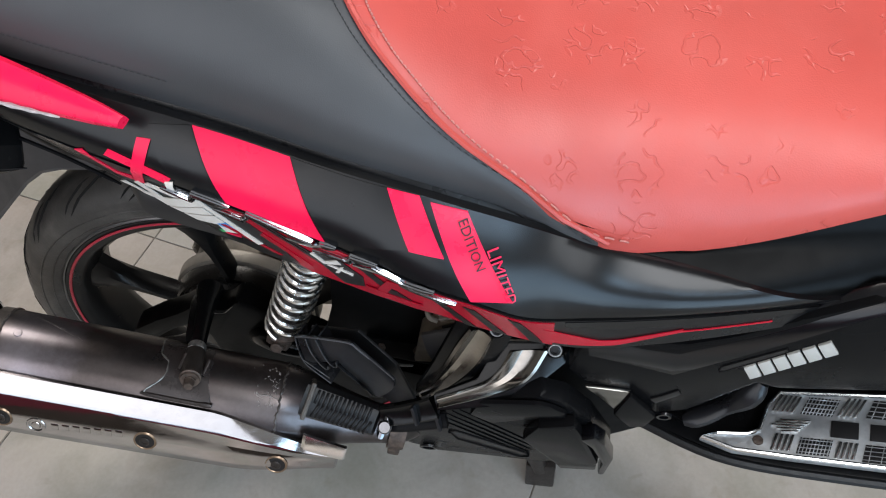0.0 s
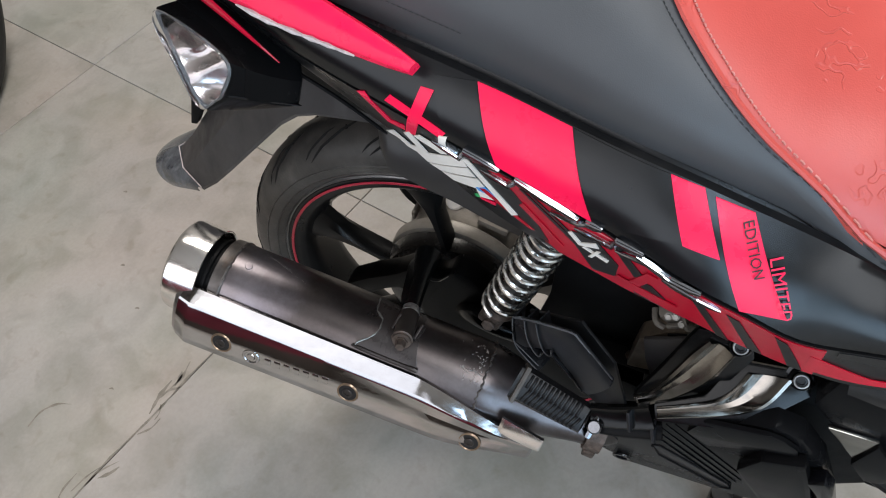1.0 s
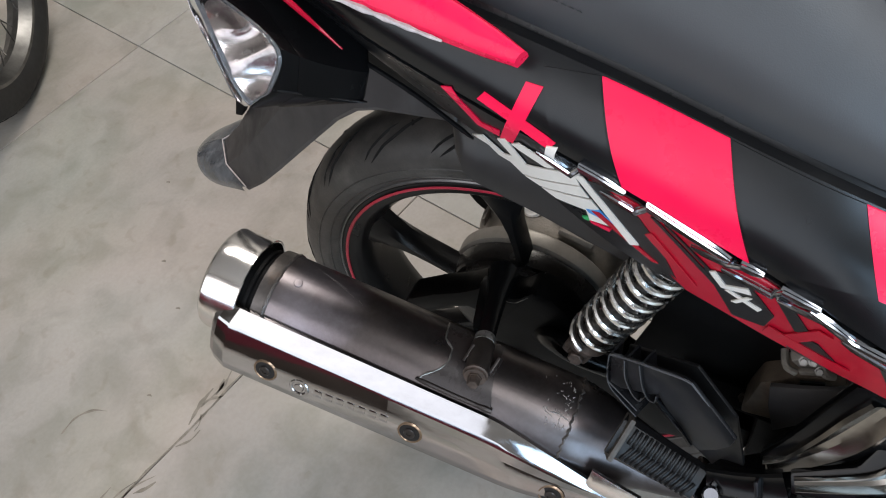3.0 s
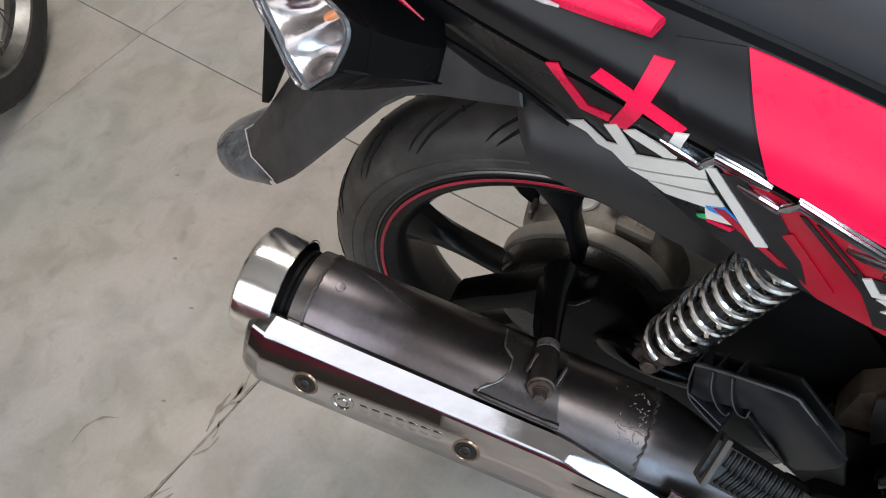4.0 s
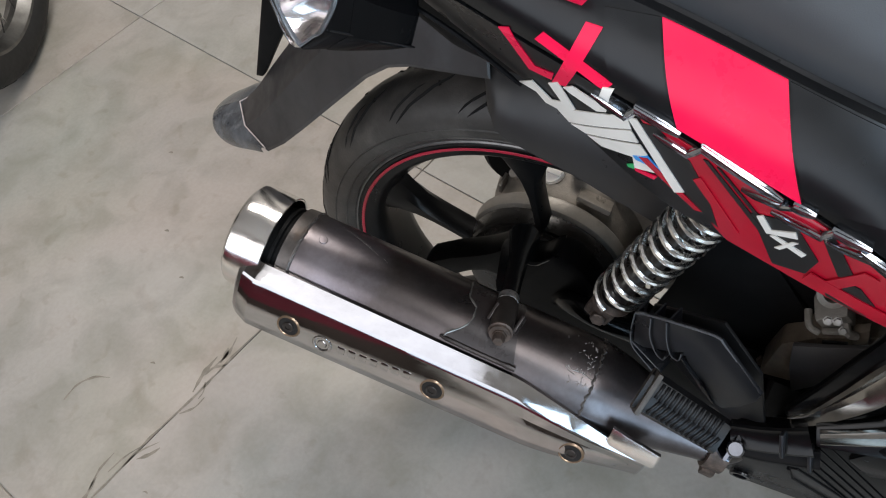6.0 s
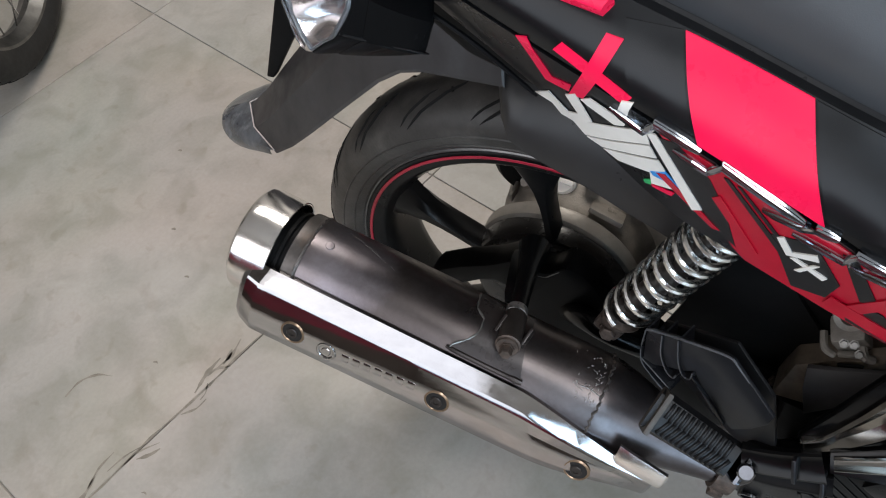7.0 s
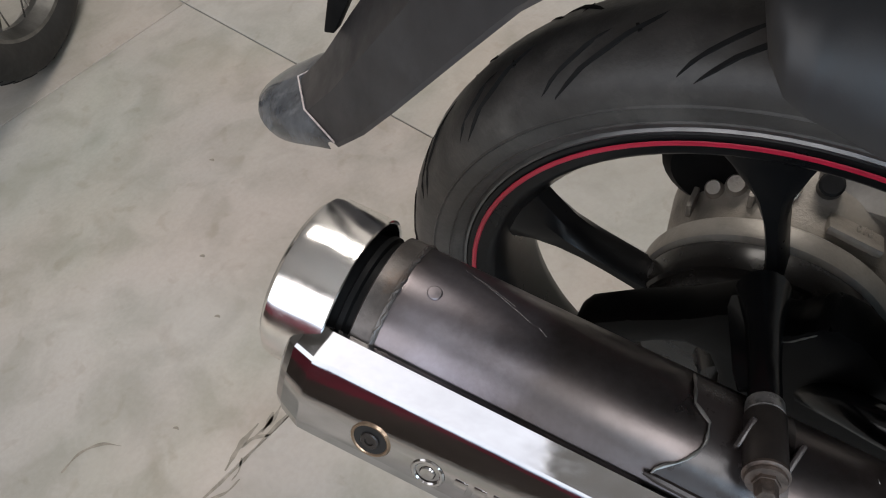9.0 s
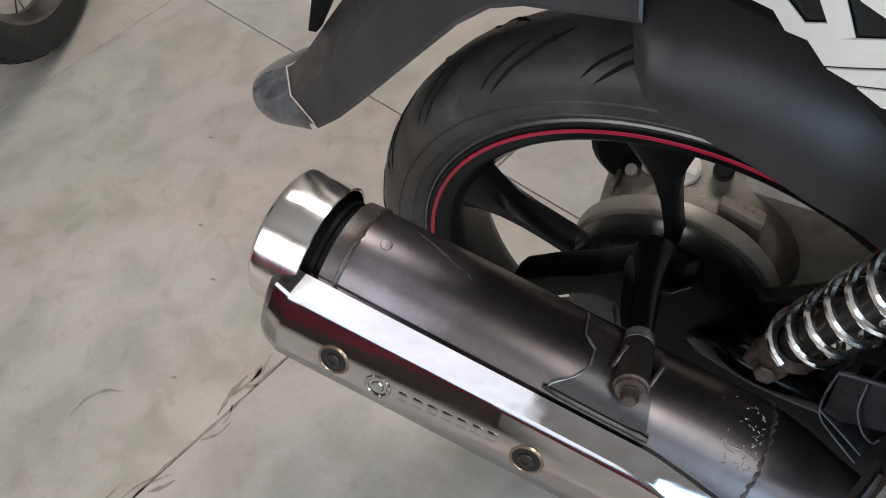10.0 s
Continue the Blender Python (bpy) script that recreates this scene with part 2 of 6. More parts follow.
M_CHIP2 = material("pale_scratched_steel", (0.34, 0.31, 0.29), 0.45, metal=0.6, spread=0.3, spread_scale=200)
M_CUFF = material("dark_chrome", (0.16, 0.165, 0.18), 0.12, metal=1.0, spread=0.1, spread_scale=60, rough_spread=0.4)
M_STRAP = material("brown_black_strap", (0.034, 0.027, 0.025), 0.30, metal=0.3, spec=0.4, spread=0.35, spread_scale=30, rough_spread=0.3, bump=0.03, bump_scale=300)

def seat_red():
    """Coral red vinyl with small pressed-in motifs and a fine leather grain."""
    m = material("coral_red_vinyl", (0.53, 0.078, 0.062), 0.38, spread=0.10, spread_scale=7, rough_spread=0.2)
    nt = m.node_tree
    b = nt.nodes["Principled BSDF"]
    tc = nt.nodes.new("ShaderNodeTexCoord")
    def reach(sock, lo, hi, a, c):
        r = nt.nodes.new("ShaderNodeMapRange")
        r.inputs["From Min"].default_value, r.inputs["From Max"].default_value = lo, hi
        r.inputs["To Min"].default_value, r.inputs["To Max"].default_value = a, c
        nt.links.new(sock, r.inputs["Value"])
        return r.outputs[0]
    def calc(op, x, y):
        n = nt.nodes.new("ShaderNodeMath")
        n.operation = op
        nt.links.new(x, n.inputs[0])
        if isinstance(y, float):
            n.inputs[1].default_value = y
        else:
            nt.links.new(y, n.inputs[1])
        return n.outputs[0]
    cells = nt.nodes.new("ShaderNodeTexVoronoi")
    cells.inputs["Scale"].default_value, cells.inputs["Randomness"].default_value = 24.0, 0.45
    nt.links.new(tc.outputs["Object"], cells.inputs["Vector"])
    inside = reach(cells.outputs["Distance"], 0.34, 0.40, 1.0, 0.0)
    lines = nt.nodes.new("ShaderNodeTexNoise")
    lines.inputs["Scale"].default_value, lines.inputs["Detail"].default_value = 75.0, 1.0
    nt.links.new(tc.outputs["Object"], lines.inputs["Vector"])
    away = calc("ABSOLUTE", calc("SUBTRACT", lines.outputs["Fac"], 0.5), 0.0)
    stroke = calc("MULTIPLY", reach(away, 0.018, 0.04, 1.0, 0.0), inside)
    fine = nt.nodes.new("ShaderNodeTexNoise")
    fine.inputs["Scale"].default_value, fine.inputs["Detail"].default_value = 900.0, 2.0
    nt.links.new(tc.outputs["Object"], fine.inputs["Vector"])
    soft = nt.nodes.new("ShaderNodeTexNoise")
    soft.inputs["Scale"].default_value, soft.inputs["Detail"].default_value = 16.0, 2.0
    nt.links.new(tc.outputs["Object"], soft.inputs["Vector"])
    h = calc("ADD", calc("MULTIPLY", stroke, -0.55), calc("ADD", calc("MULTIPLY", fine.outputs["Fac"], 0.12), calc("MULTIPLY", soft.outputs["Fac"], 1.6)))
    bp = nt.nodes.new("ShaderNodeBump")
    bp.inputs["Strength"].default_value, bp.inputs["Distance"].default_value = 0.75, 0.001
    nt.links.new(h, bp.inputs["Height"])
    nt.links.new(bp.outputs[0], b.inputs["Normal"])
    return m

M_SEATRED = seat_red()

def lens_glass():
    m = bpy.data.materials.new("clear_lens")
    m.use_nodes = True
    b = m.node_tree.nodes["Principled BSDF"]
    b.inputs["Base Color"].default_value = (0.95, 0.95, 0.95, 1)
    b.inputs["Roughness"].default_value = 0.05
    b.inputs["Transmission Weight"].default_value = 1.0
    b.inputs["IOR"].default_value = 1.2
    return m

M_LENS = lens_glass()

# ---- building helpers ----
def part(name, bm, mat, parent, label="", smooth=True, crease=32):
    """Link a bmesh as one mesh object under a thing or a part."""
    bmesh.ops.recalc_face_normals(bm, faces=bm.faces)
    me = bpy.data.meshes.new(name)
    bm.to_mesh(me)
    bm.free()
    me.materials.append(mat)
    if smooth:
        me.polygons.foreach_set("use_smooth", [True] * len(me.polygons))
        sharp = me.attributes.get("sharp_edge") or me.attributes.new("sharp_edge", "BOOLEAN", "EDGE")
        bm2 = bmesh.new()
        bm2.from_mesh(me)
        flags = [bool(e.is_boundary or (len(e.link_faces) == 2 and e.calc_face_angle(0.0) > radians(crease))) for e in bm2.edges]
        bm2.free()
        sharp.data.foreach_set("value", flags)
    ob = new(name, me)
    if parent is not None:
        ob.parent = parent
    if label:
        ob["label"] = label
    return ob

def curve(pts, x):
    """Smooth curve through (x, value) pairs that never overshoots them."""
    if x <= pts[0][0]:
        return float(pts[0][1])
    if x >= pts[-1][0]:
        return float(pts[-1][1])
    i = 0
    while pts[i + 1][0] < x:
        i += 1
    slope = lambda k: (pts[k + 1][1] - pts[k][1]) / (pts[k + 1][0] - pts[k][0])
    def tangent(k):
        if k == 0 or k == len(pts) - 1:
            return slope(0 if k == 0 else k - 1)
        a, b = slope(k - 1), slope(k)
        return 0.0 if a * b <= 0 else 2 * a * b / (a + b)
    h = pts[i + 1][0] - pts[i][0]
    u = (x - pts[i][0]) / h
    return float(pts[i][1] * (1 + 2 * u) * (1 - u) ** 2 + tangent(i) * h * u * (1 - u) ** 2 + pts[i + 1][1] * u * u * (3 - 2 * u) + tangent(i + 1) * h * u * u * (u - 1))

def smooth_path(pts, n):
    """n points of a Catmull-Rom curve through pts."""
    P = [Vector(p) for p in pts]
    P = [P[0] * 2 - P[1]] + P + [P[-1] * 2 - P[-2]]
    out = []
    m = len(P) - 3
    for k in range(n):
        s = k / (n - 1) * m
        i = min(int(s), m - 1)
        u = s - i
        a, b, c, d = P[i:i + 4]
        out.append(0.5 * (2 * b + (c - a) * u + (2 * a - 5 * b + 4 * c - d) * u * u + (3 * b - a - 3 * c + d) * u ** 3))
    return out

def frame_of(d, up=(0, 0, 1)):
    d = Vector(d).normalized()
    u = Vector(up)
    s = d.cross(u)
    if s.length < 1e-4:
        s = d.cross(Vector((1, 0, 0)))
    s.normalize()
    return d, s, s.cross(d).normalized()

def rings(bm, loops, close=True, caps=True):
    """Bridge a row of equal vertex loops."""
    vs = [[bm.verts.new(p) for p in loop] for loop in loops]
    n = len(vs[0])
    for a, b in zip(vs, vs[1:]):
        for k in range(n if close else n - 1):
            bm.faces.new((a[k], a[(k + 1) % n], b[(k + 1) % n], b[k]))
    if caps and close:
        bm.faces.new(vs[0][::-1])
        bm.faces.new(vs[-1])
    return vs

def tube(bm, pts, radius, seg=10, up=(0, 0, 1), flat=1.0, caps=True, closed=False):
    """A round or flattened bar along pts; radius: a number or one a point."""
    pts = [Vector(p) for p in pts]
    loops = []
    n = len(pts)
    for k, p in enumerate(pts):
        a = pts[(k - 1) % n] if closed or k else p
        b = pts[(k + 1) % n] if closed or k < n - 1 else p
        _, s, u = frame_of(b - a, up)
        r = radius[k] if isinstance(radius, (list, tuple)) else radius
        loops.append([p + s * r * math.cos(t) + u * r * flat * math.sin(t) for t in (2 * math.pi * j / seg for j in range(seg))])
    if closed:
        loops.append(loops[0])
        vs = [[bm.verts.new(q) for q in loop] for loop in loops[:-1]]
        for i in range(n):
            a, b = vs[i], vs[(i + 1) % n]
            for k in range(seg):
                bm.faces.new((a[k], a[(k + 1) % seg], b[(k + 1) % seg], b[k]))
        return
    rings(bm, loops, True, caps)

def lathe(bm, origin, axis, profile, seg=48, up=(0, 0, 1), start=0.0, sweep=2 * math.pi, caps=False):
    """Turn a profile of (along the axis, radius) about an axis."""
    d, s, u = frame_of(axis, up)
    o = Vector(origin)
    full = abs(sweep - 2 * math.pi) < 1e-6
    cols = seg if full else seg + 1
    vs = []
    for a, r in profile:
        vs.append([bm.verts.new(o + d * a + (s * math.cos(t) + u * math.sin(t)) * r) for t in (start + sweep * j / seg for j in range(cols))])
    for A, B in zip(vs, vs[1:]):
        for k in range(seg):
            bm.faces.new((A[k], A[(k + 1) % cols], B[(k + 1) % cols], B[k]))
    if caps:
        bm.faces.new(vs[0][::-1])
        bm.faces.new(vs[-1])
    return vs

def block(bm, centre, size, m=None, bevel=0.0, seg=2):
    """A bevelled box."""
    made = bmesh.ops.create_cube(bm, size=1.0)["verts"]
    for v in made:
        v.co = Vector((v.co.x * size[0], v.co.y * size[1], v.co.z * size[2]))
    if bevel:
        edges = list({e for v in made for e in v.link_edges})
        res = bmesh.ops.bevel(bm, geom=edges, offset=bevel, segments=seg, affect="EDGES", profile=0.6)
        made = list({v for f in res["faces"] for v in f.verts} | {v for v in made if v.is_valid})
    for v in made:
        v.co = (m @ v.co if m else v.co) + Vector(centre)

def plate(bm, outline, depth, place, bevel=0.0):
    """A flat outline (in a local plane) given depth along the local z, laid at the matrix place."""
    lo = [bm.verts.new((x, y, 0)) for x, y in outline]
    f = bm.faces.new(lo)
    ext = bmesh.ops.extrude_face_region(bm, geom=[f])
    top = [v for v in ext["geom"] if isinstance(v, bmesh.types.BMVert)]
    for v in top:
        v.co.z += depth
    verts = lo + top
    if bevel:
        edges = list({e for v in verts for e in v.link_edges})
        res = bmesh.ops.bevel(bm, geom=edges, offset=bevel, segments=2, affect="EDGES", profile=0.6)
        verts = list({v for g in res["faces"] for v in g.verts} | {v for v in verts if v.is_valid})
    for v in verts:
        v.co = place @ v.co

def axes_at(o, x, y):
    """A matrix at o whose local x and y point along x and y."""
    X = Vector(x).normalized()
    Z = X.cross(Vector(y)).normalized()
    Y = Z.cross(X)
    return Matrix(((X.x, Y.x, Z.x, o[0]), (X.y, Y.y, Z.y, o[1]), (X.z, Y.z, Z.z, o[2]), (0, 0, 0, 1)))

def hexbolt(bm, o, axis, r, h, seg=6):
    lathe(bm, o, axis, [(0, 0.0001), (0, r * 1.35), (h * 0.2, r * 1.35), (h * 0.2, r * 1.0), (h * 0.9, r), (h, r * 0.85), (h, 0.0001)], seg)

# ---- the room ----
TILE, TURN_T = 0.765, radians(75.8)
TX, TY = Vector((math.cos(TURN_T), math.sin(TURN_T), 0)), Vector((-math.sin(TURN_T), math.cos(TURN_T), 0))
CORNER = Vector((-0.538, -0.428, 0))

def wall(name, boxes, mat):
    bm = bmesh.new()
    for c, s in boxes:
        block(bm, c, s)
    ob = part(name, bm, mat, None, smooth=False)
    return tagged(ob, kind="structure")

tagged(wall("wall_north", [((-0.5, 3.6, 2.2), (8.2, 0.2, 4.4))], M_WALL), "plain grey painted plaster wall of the garage", "wall")
tagged(wall("wall_west", [((-4.5, 0.4, 2.2), (0.2, 6.2, 4.4))], M_WALL), "plain grey painted plaster side wall", "wall")
tagged(wall("wall_east", [((3.5, 0.4, 0.85), (0.2, 6.2, 1.7)), ((3.5, 0.4, 3.8), (0.2, 6.2, 1.2)), ((3.5, -2.65, 2.45), (0.2, 0.1, 1.5)), ((3.5, 1.3, 2.45), (0.2, 4.4, 1.5))], M_WALL), "unseen grey end wall with an opening added for the fill lamp", "wall")
# Unseen bars, added in front of the east fill lamp.
def barred_window():
    bm = bmesh.new()
    for y in (-2.58, -2.17, -1.75, -1.33, -0.92):
        block(bm, (3.37, y, 2.45), (0.03, 0.035, 1.5), None, .003)
    for z in (1.72, 2.45, 3.18):
        block(bm, (3.37, -1.75, z), (0.03, 1.7, 0.035), None, .003)
    return tagged(part("window_1", bm, M_WALL, None), "unseen grey steel frame with upright bars, added before the fill lamp", "window", kind="structure")
barred_window()
tagged(wall("wall_south", [((-3.9, -2.8, 2.2), (1.4, 0.2, 4.4)), ((0.9, -2.8, 2.2), (0.2, 0.2, 4.4)), ((3.3, -2.8, 2.2), (0.6, 0.2, 4.4)), ((2.0, -2.8, 3.0), (2.0, 0.2, 1.5)), ((1.45, -2.8, 4.025), (0.9, 0.2, 0.55)), ((2.9, -2.8, 4.025), (0.2, 0.2, 0.55)), ((2.0, -2.8, 4.35), (2.0, 0.2, 0.1)), ((-1.2, -2.8, 4.075), (4.0, 0.2, 0.65))], M_WALL), "plain grey wall with a tall doorway and a broad shopfront opening", "wall")
# Added out of sight: gives the heat shield a red streak above dark.
tagged(wall("wall_south_base", [((-1.2, -2.8, 0.24), (4.0, 0.2, 0.48))], M_MIRRORED_DARK), "unseen dark brown low wall, added to darken the chrome's reflection", "wall")
tagged(wall("wall_south_band", [((-1.2, -2.8, 0.79), (4.0, 0.2, 0.62))], M_MIRRORED_RED), "unseen maroon band, added for the red streak mirrored in the chrome", "wall")
# Unseen ceiling; its two openings are added for the overhead fill lamps.
tagged(wall("ceiling", [((-3.15, 0.4, 4.45), (2.9, 6.6, 0.1)), ((0.8, 0.4, 4.45), (0.6, 6.6, 0.1)), ((3.15, 0.4, 4.45), (0.9, 6.6, 0.1)), ((1.9, -2.575, 4.45), (1.6, 0.65, 0.1)), ((1.9, 1.575, 4.45), (1.6, 4.25, 0.1)), ((-0.6, -0.8, 4.45), (2.2, 4.2, 0.1)), ((-0.6, 3.2, 4.45), (2.2, 1.0, 0.1))], M_CEIL), "unseen painted ceiling with two openings added for the fill lamps", "ceiling")
tagged(wall("ground", [((0, 0, -0.115), (400, 400, 0.1))], M_YARD), "pale concrete yard outside the doorway", "ground")

def floor_slab():
    bm = bmesh.new()
    block(bm, (-0.5, 0.4, -0.03), (7.8, 6.2, 0.054))
    ob = part("floor", bm, M_GROUT, None, smooth=False)
    tagged(ob, "beige-grey polished floor tiles with thin dark dirty joints", "floor", kind="structure")
    return ob

floor = floor_slab()

def floor_mark(pts, width, label, mat=M_MARK):
    """A thin dirty streak lying on the tiles."""
    path = smooth_path([(x, y, 0.0005) for x, y in pts], 26)
    bm = bmesh.new()
    rows = []
    for k, p in enumerate(path):
        a, b = path[max(k - 1, 0)], path[min(k + 1, len(path) - 1)]
        d = (b - a).normalized()
        n = Vector((-d.y, d.x, 0))
        w = width * (0.35 + 0.65 * math.sin(math.pi * k / 25)) * (0.6 + 0.8 * noise.noise(p * 60))
        rows.append((p + n * w, p - n * w))
    vs = [[bm.verts.new(q) for q in r] for r in rows]
    for a, b in zip(vs, vs[1:]):
        bm.faces.new((a[0], a[1], b[1], b[0]))
    return tagged(part("floor_mark", bm, mat, None), label, "floor mark", "dirt on the floor", "structure")

# ---- the bike: shapes of its flank ----
ZT = [(-.2, .875), (-.1, .85), (.0, .824), (.113, .793), (.173, .778), (.235, .763), (.285, .747), (.346, .724), (.38, .706), (.45, .700), (.56, .715), (.65, .73)]
ZC = [(-.2, .86), (-.1, .825), (.0, .792), (.097, .760), (.28, .704), (.314, .689), (.353, .672), (.416, .671), (.493, .675), (.564, .672), (.65, .676)]
ZB = [(-.2, .83), (-.1, .79), (-.05, .768), (.039, .725), (.137, .660), (.2, .648), (.259, .640), (.3, .632), (.37, .625), (.42, .638), (.5, .652), (.57, .660), (.65, .665)]
YT = [(-.2, -.11), (-.1, -.14), (.0, -.16), (.113, -.166), (.235, -.18), (.285, -.181), (.346, -.18), (.38, -.172), (.45, -.166), (.56, -.150), (.65, -.142)]
YC = [(-.2, -.12), (-.1, -.15), (.0, -.176), (.097, -.189), (.2, -.205), (.28, -.22), (.314, -.220), (.353, -.209), (.416, -.200), (.493, -.187), (.564, -.170), (.65, -.16)]
YB = [(-.2, -.10), (-.1, -.13), (.039, -.158), (.137, -.168), (.259, -.192), (.37, -.202), (.43, -.199), (.5, -.186), (.65, -.15)]

# upper edge of the front of the side panel, below the seat's side
ZP = [(.30, 0), (.36, 0), (.38, -.002), (.424, -.003), (.472, -.0095), (.496, -.016), (.52, -.025), (.56, -.040), (.65, -.055)]
def panel_top(x):
    return max(soft_curve(ZT, x) + soft_curve(ZP, x), soft_curve(ZC, x) + .003)

EASED = {}
def soft_curve(tab, x):
    """A curve eased over a hand's breadth towards the front, where the panel is a smooth bulge."""
    reach = .075 * min(max((x - .31) / .10, 0), 1)
    if reach == 0:
        return curve(tab, x)
    if (id(tab), round(x, 6)) not in EASED:
        ws = [(math.exp(-(d / 6) ** 2), d / 12) for d in range(-12, 13)]
        EASED[id(tab), round(x, 6)] = sum(w * curve(tab, x + reach * d) for w, d in ws) / sum(w for w, d in ws)
    return EASED[id(tab), round(x, 6)]

def flank(x, z):
    """y of the bike's right flank at x, z: out to a crease, then back in below it."""
    t, c, b = soft_curve(ZT, x), soft_curve(ZC, x), soft_curve(ZB, x)
    yt, yc, yb = soft_curve(YT, x), soft_curve(YC, x), soft_curve(YB, x)
    if z >= c:
        k = (t - z) / max(t - c, 1e-4)
        return yt + (yc - yt) * k - (0.006 + 0.007 * min(max((x - .30) / .12, 0), 1)) * math.sin(math.pi * min(max(k, 0), 1))
    return yc + (yb - yc) * (c - z) / max(c - b, 1e-4)

def skin(outline, proud, thick, step=0.008, side=1, surface=flank):
    """A sheet of the flank inside an x-z outline, proud of it by so much, with thickness."""
    bm = bmesh.new()
    f = bm.faces.new([bm.verts.new((x, 0, z)) for x, z in outline])
    xs, zs = [p[0] for p in outline], [p[1] for p in outline]
    for axis, lo, hi in ((0, min(xs), max(xs)), (2, min(zs), max(zs))):
        v = math.ceil(lo / step) * step
        while v < hi - 1e-5:
            co, no = [0, 0, 0], [0, 0, 0]
            co[axis], no[axis] = v, 1
            bmesh.ops.bisect_plane(bm, geom=bm.verts[:] + bm.edges[:] + bm.faces[:], plane_co=co, plane_no=no)
            v += step
    for v in bm.verts:
        v.co.y = (surface(v.co.x, v.co.z) - proud)
    if thick:
        ret = bmesh.ops.extrude_face_region(bm, geom=bm.faces[:])
        for v in ret["geom"]:
            if isinstance(v, bmesh.types.BMVert):
                v.co.y += thick
    if side < 0:
        for v in bm.verts:
            v.co.y = -v.co.y
    return bm

bike = new("motorcycle")
tagged(bike, "black motorcycle with pink-red stripes and coral seat on centre stand", "motorcycle")

def strip(xa, xb, top, bottom, n=40):
    """An x-z outline between two curves."""
    xs = [xa + (xb - xa) * k / n for k in range(n + 1)]
    return [(x, top(x)) for x in xs] + [(x, bottom(x)) for x in reversed(xs)]

def shell_strip(xa, xb, top, bottom, proud, thick, side, nx=90, nz=12):
    """An evenly meshed sheet of the flank between two curves, with thickness and a turned-in edge."""
    bm = bmesh.new()
    rows = []
    for i in range(nx + 1):
        x = xa + (xb - xa) * i / nx
        hi, lo = top(x), bottom(x)
        row = []
        for k in range(nz + 1):
            z = lo + (hi - lo) * k / nz
            row.append(Vector((x, side * (flank(x, z) - proud), z)))
        back = Vector((0, side * thick, 0))
        rows.append(row + [p + back for p in reversed(row)])
    rings(bm, rows)
    return bm

# ---- side panels ----
for side in (1, -1):
    up = part("side_panel", shell_strip(-.19, .64, panel_top, lambda x: soft_curve(ZC, x) + .0015, 0, .006, side), M_PANEL, bike, "dusty glossy black painted upper side panel")
    low = part("lower_trim", shell_strip(-.19, .6, lambda x: soft_curve(ZC, x) - .0015, lambda x: soft_curve(ZB, x), 0.0005, .006, side), M_SCUFF, bike, "black lower trim with worn graphics")
    part("seat_side", shell_strip(.36, .66, lambda x: soft_curve(ZT, x) + .004 + max(0.0, x - .42) * .18, lambda x: panel_top(x) - .006, -.004, .008, side, 40), M_WEB, bike, "dull black side under the seat")
    if side == 1:
        panel, trim = up, low

def decal(name, outline, mat, parent, label="", proud=0.0012):
    return part(name, skin(outline, proud, 0.0008, 0.006), mat, parent, label)

# stripes of the upper panel
decal("stripe", [(.113, .7925), (.174, .7775), (.1955, .7325), (.132, .752)], M_RED, panel, "pink-red slanted stripe")
decal("stripe", [(.235, .7625), (.255, .757), (.2725, .7285), (.2505, .7335)], M_RED, panel, "pink-red slanted stripe")
decal("stripe", [(.262, .7535), (.285, .7465), (.317, .6985), (.290, .7015)], M_RED, panel, "pink-red slanted stripe with lettering")
decal("film", [(.086, .795), (.112, .7925), (.131, .7515), (.097, .7615)], M_FILM, panel, "dull dark grey film", 0.0006)
decal("film", [(.175, .777), (.2345, .7625), (.25, .734), (.197, .7325)], M_FILM, panel, "dull dark grey film", 0.0006)
decal("bar", [(.036, .780), (.042, .7815), (.053, .751), (.047, .746)], M_RED, panel, "pink-red stroke")
decal("bar", [(.047, .746), (.051, .753), (.064, .7545), (.0615, .7465)], M_RED, panel, "pink-red stroke")
decal("bar", [(.056, .779), (.060, .7835), (.0975, .7655), (.0935, .7605)], M_RED, panel, "pink-red stroke")
decal("bar", [(.0795, .790), (.088, .7885), (.0705, .7475), (.0615, .7445)], M_RED, panel, "pink-red stroke", 0.0016)

def lettering(text, size, start, along, down, mat, parent):
    """Built-in font letters lying on the upper panel: along is the writing's direction in x and z, down its foot."""
    cu = bpy.data.curves.new(text, "FONT")
    cu.body, cu.size, cu.extrude = text, size, 0.0
    cu.resolution_u = 2
    ob = bpy.data.objects.new("t", cu)
    scene.collection.objects.link(ob)
    bpy.context.view_layer.update()
    me = bpy.data.meshes.new_from_object(ob.evaluated_get(bpy.context.evaluated_depsgraph_get()))
    scene.collection.objects.unlink(ob)
    bpy.data.objects.remove(ob)
    bm = bmesh.new()
    bm.from_mesh(me)
    for v in bm.verts:
        x = start[0] + along[0] * v.co.x - down[0] * v.co.y
        z = start[1] + along[1] * v.co.x - down[1] * v.co.y
        v.co = (x, flank(x, z) - 0.0034, z)
    return part("lettering", bm, mat, parent, "stencil lettering", smooth=False)

lettering("EDITION", 0.0085, (.2795, .745), (0.42, -0.73), (-0.95, -0.12), M_DARK, panel)
lettering("LIMITED", 0.0105, (.2985, .7300), (0.40, -0.80), (-0.95, -0.12), M_RED, panel)

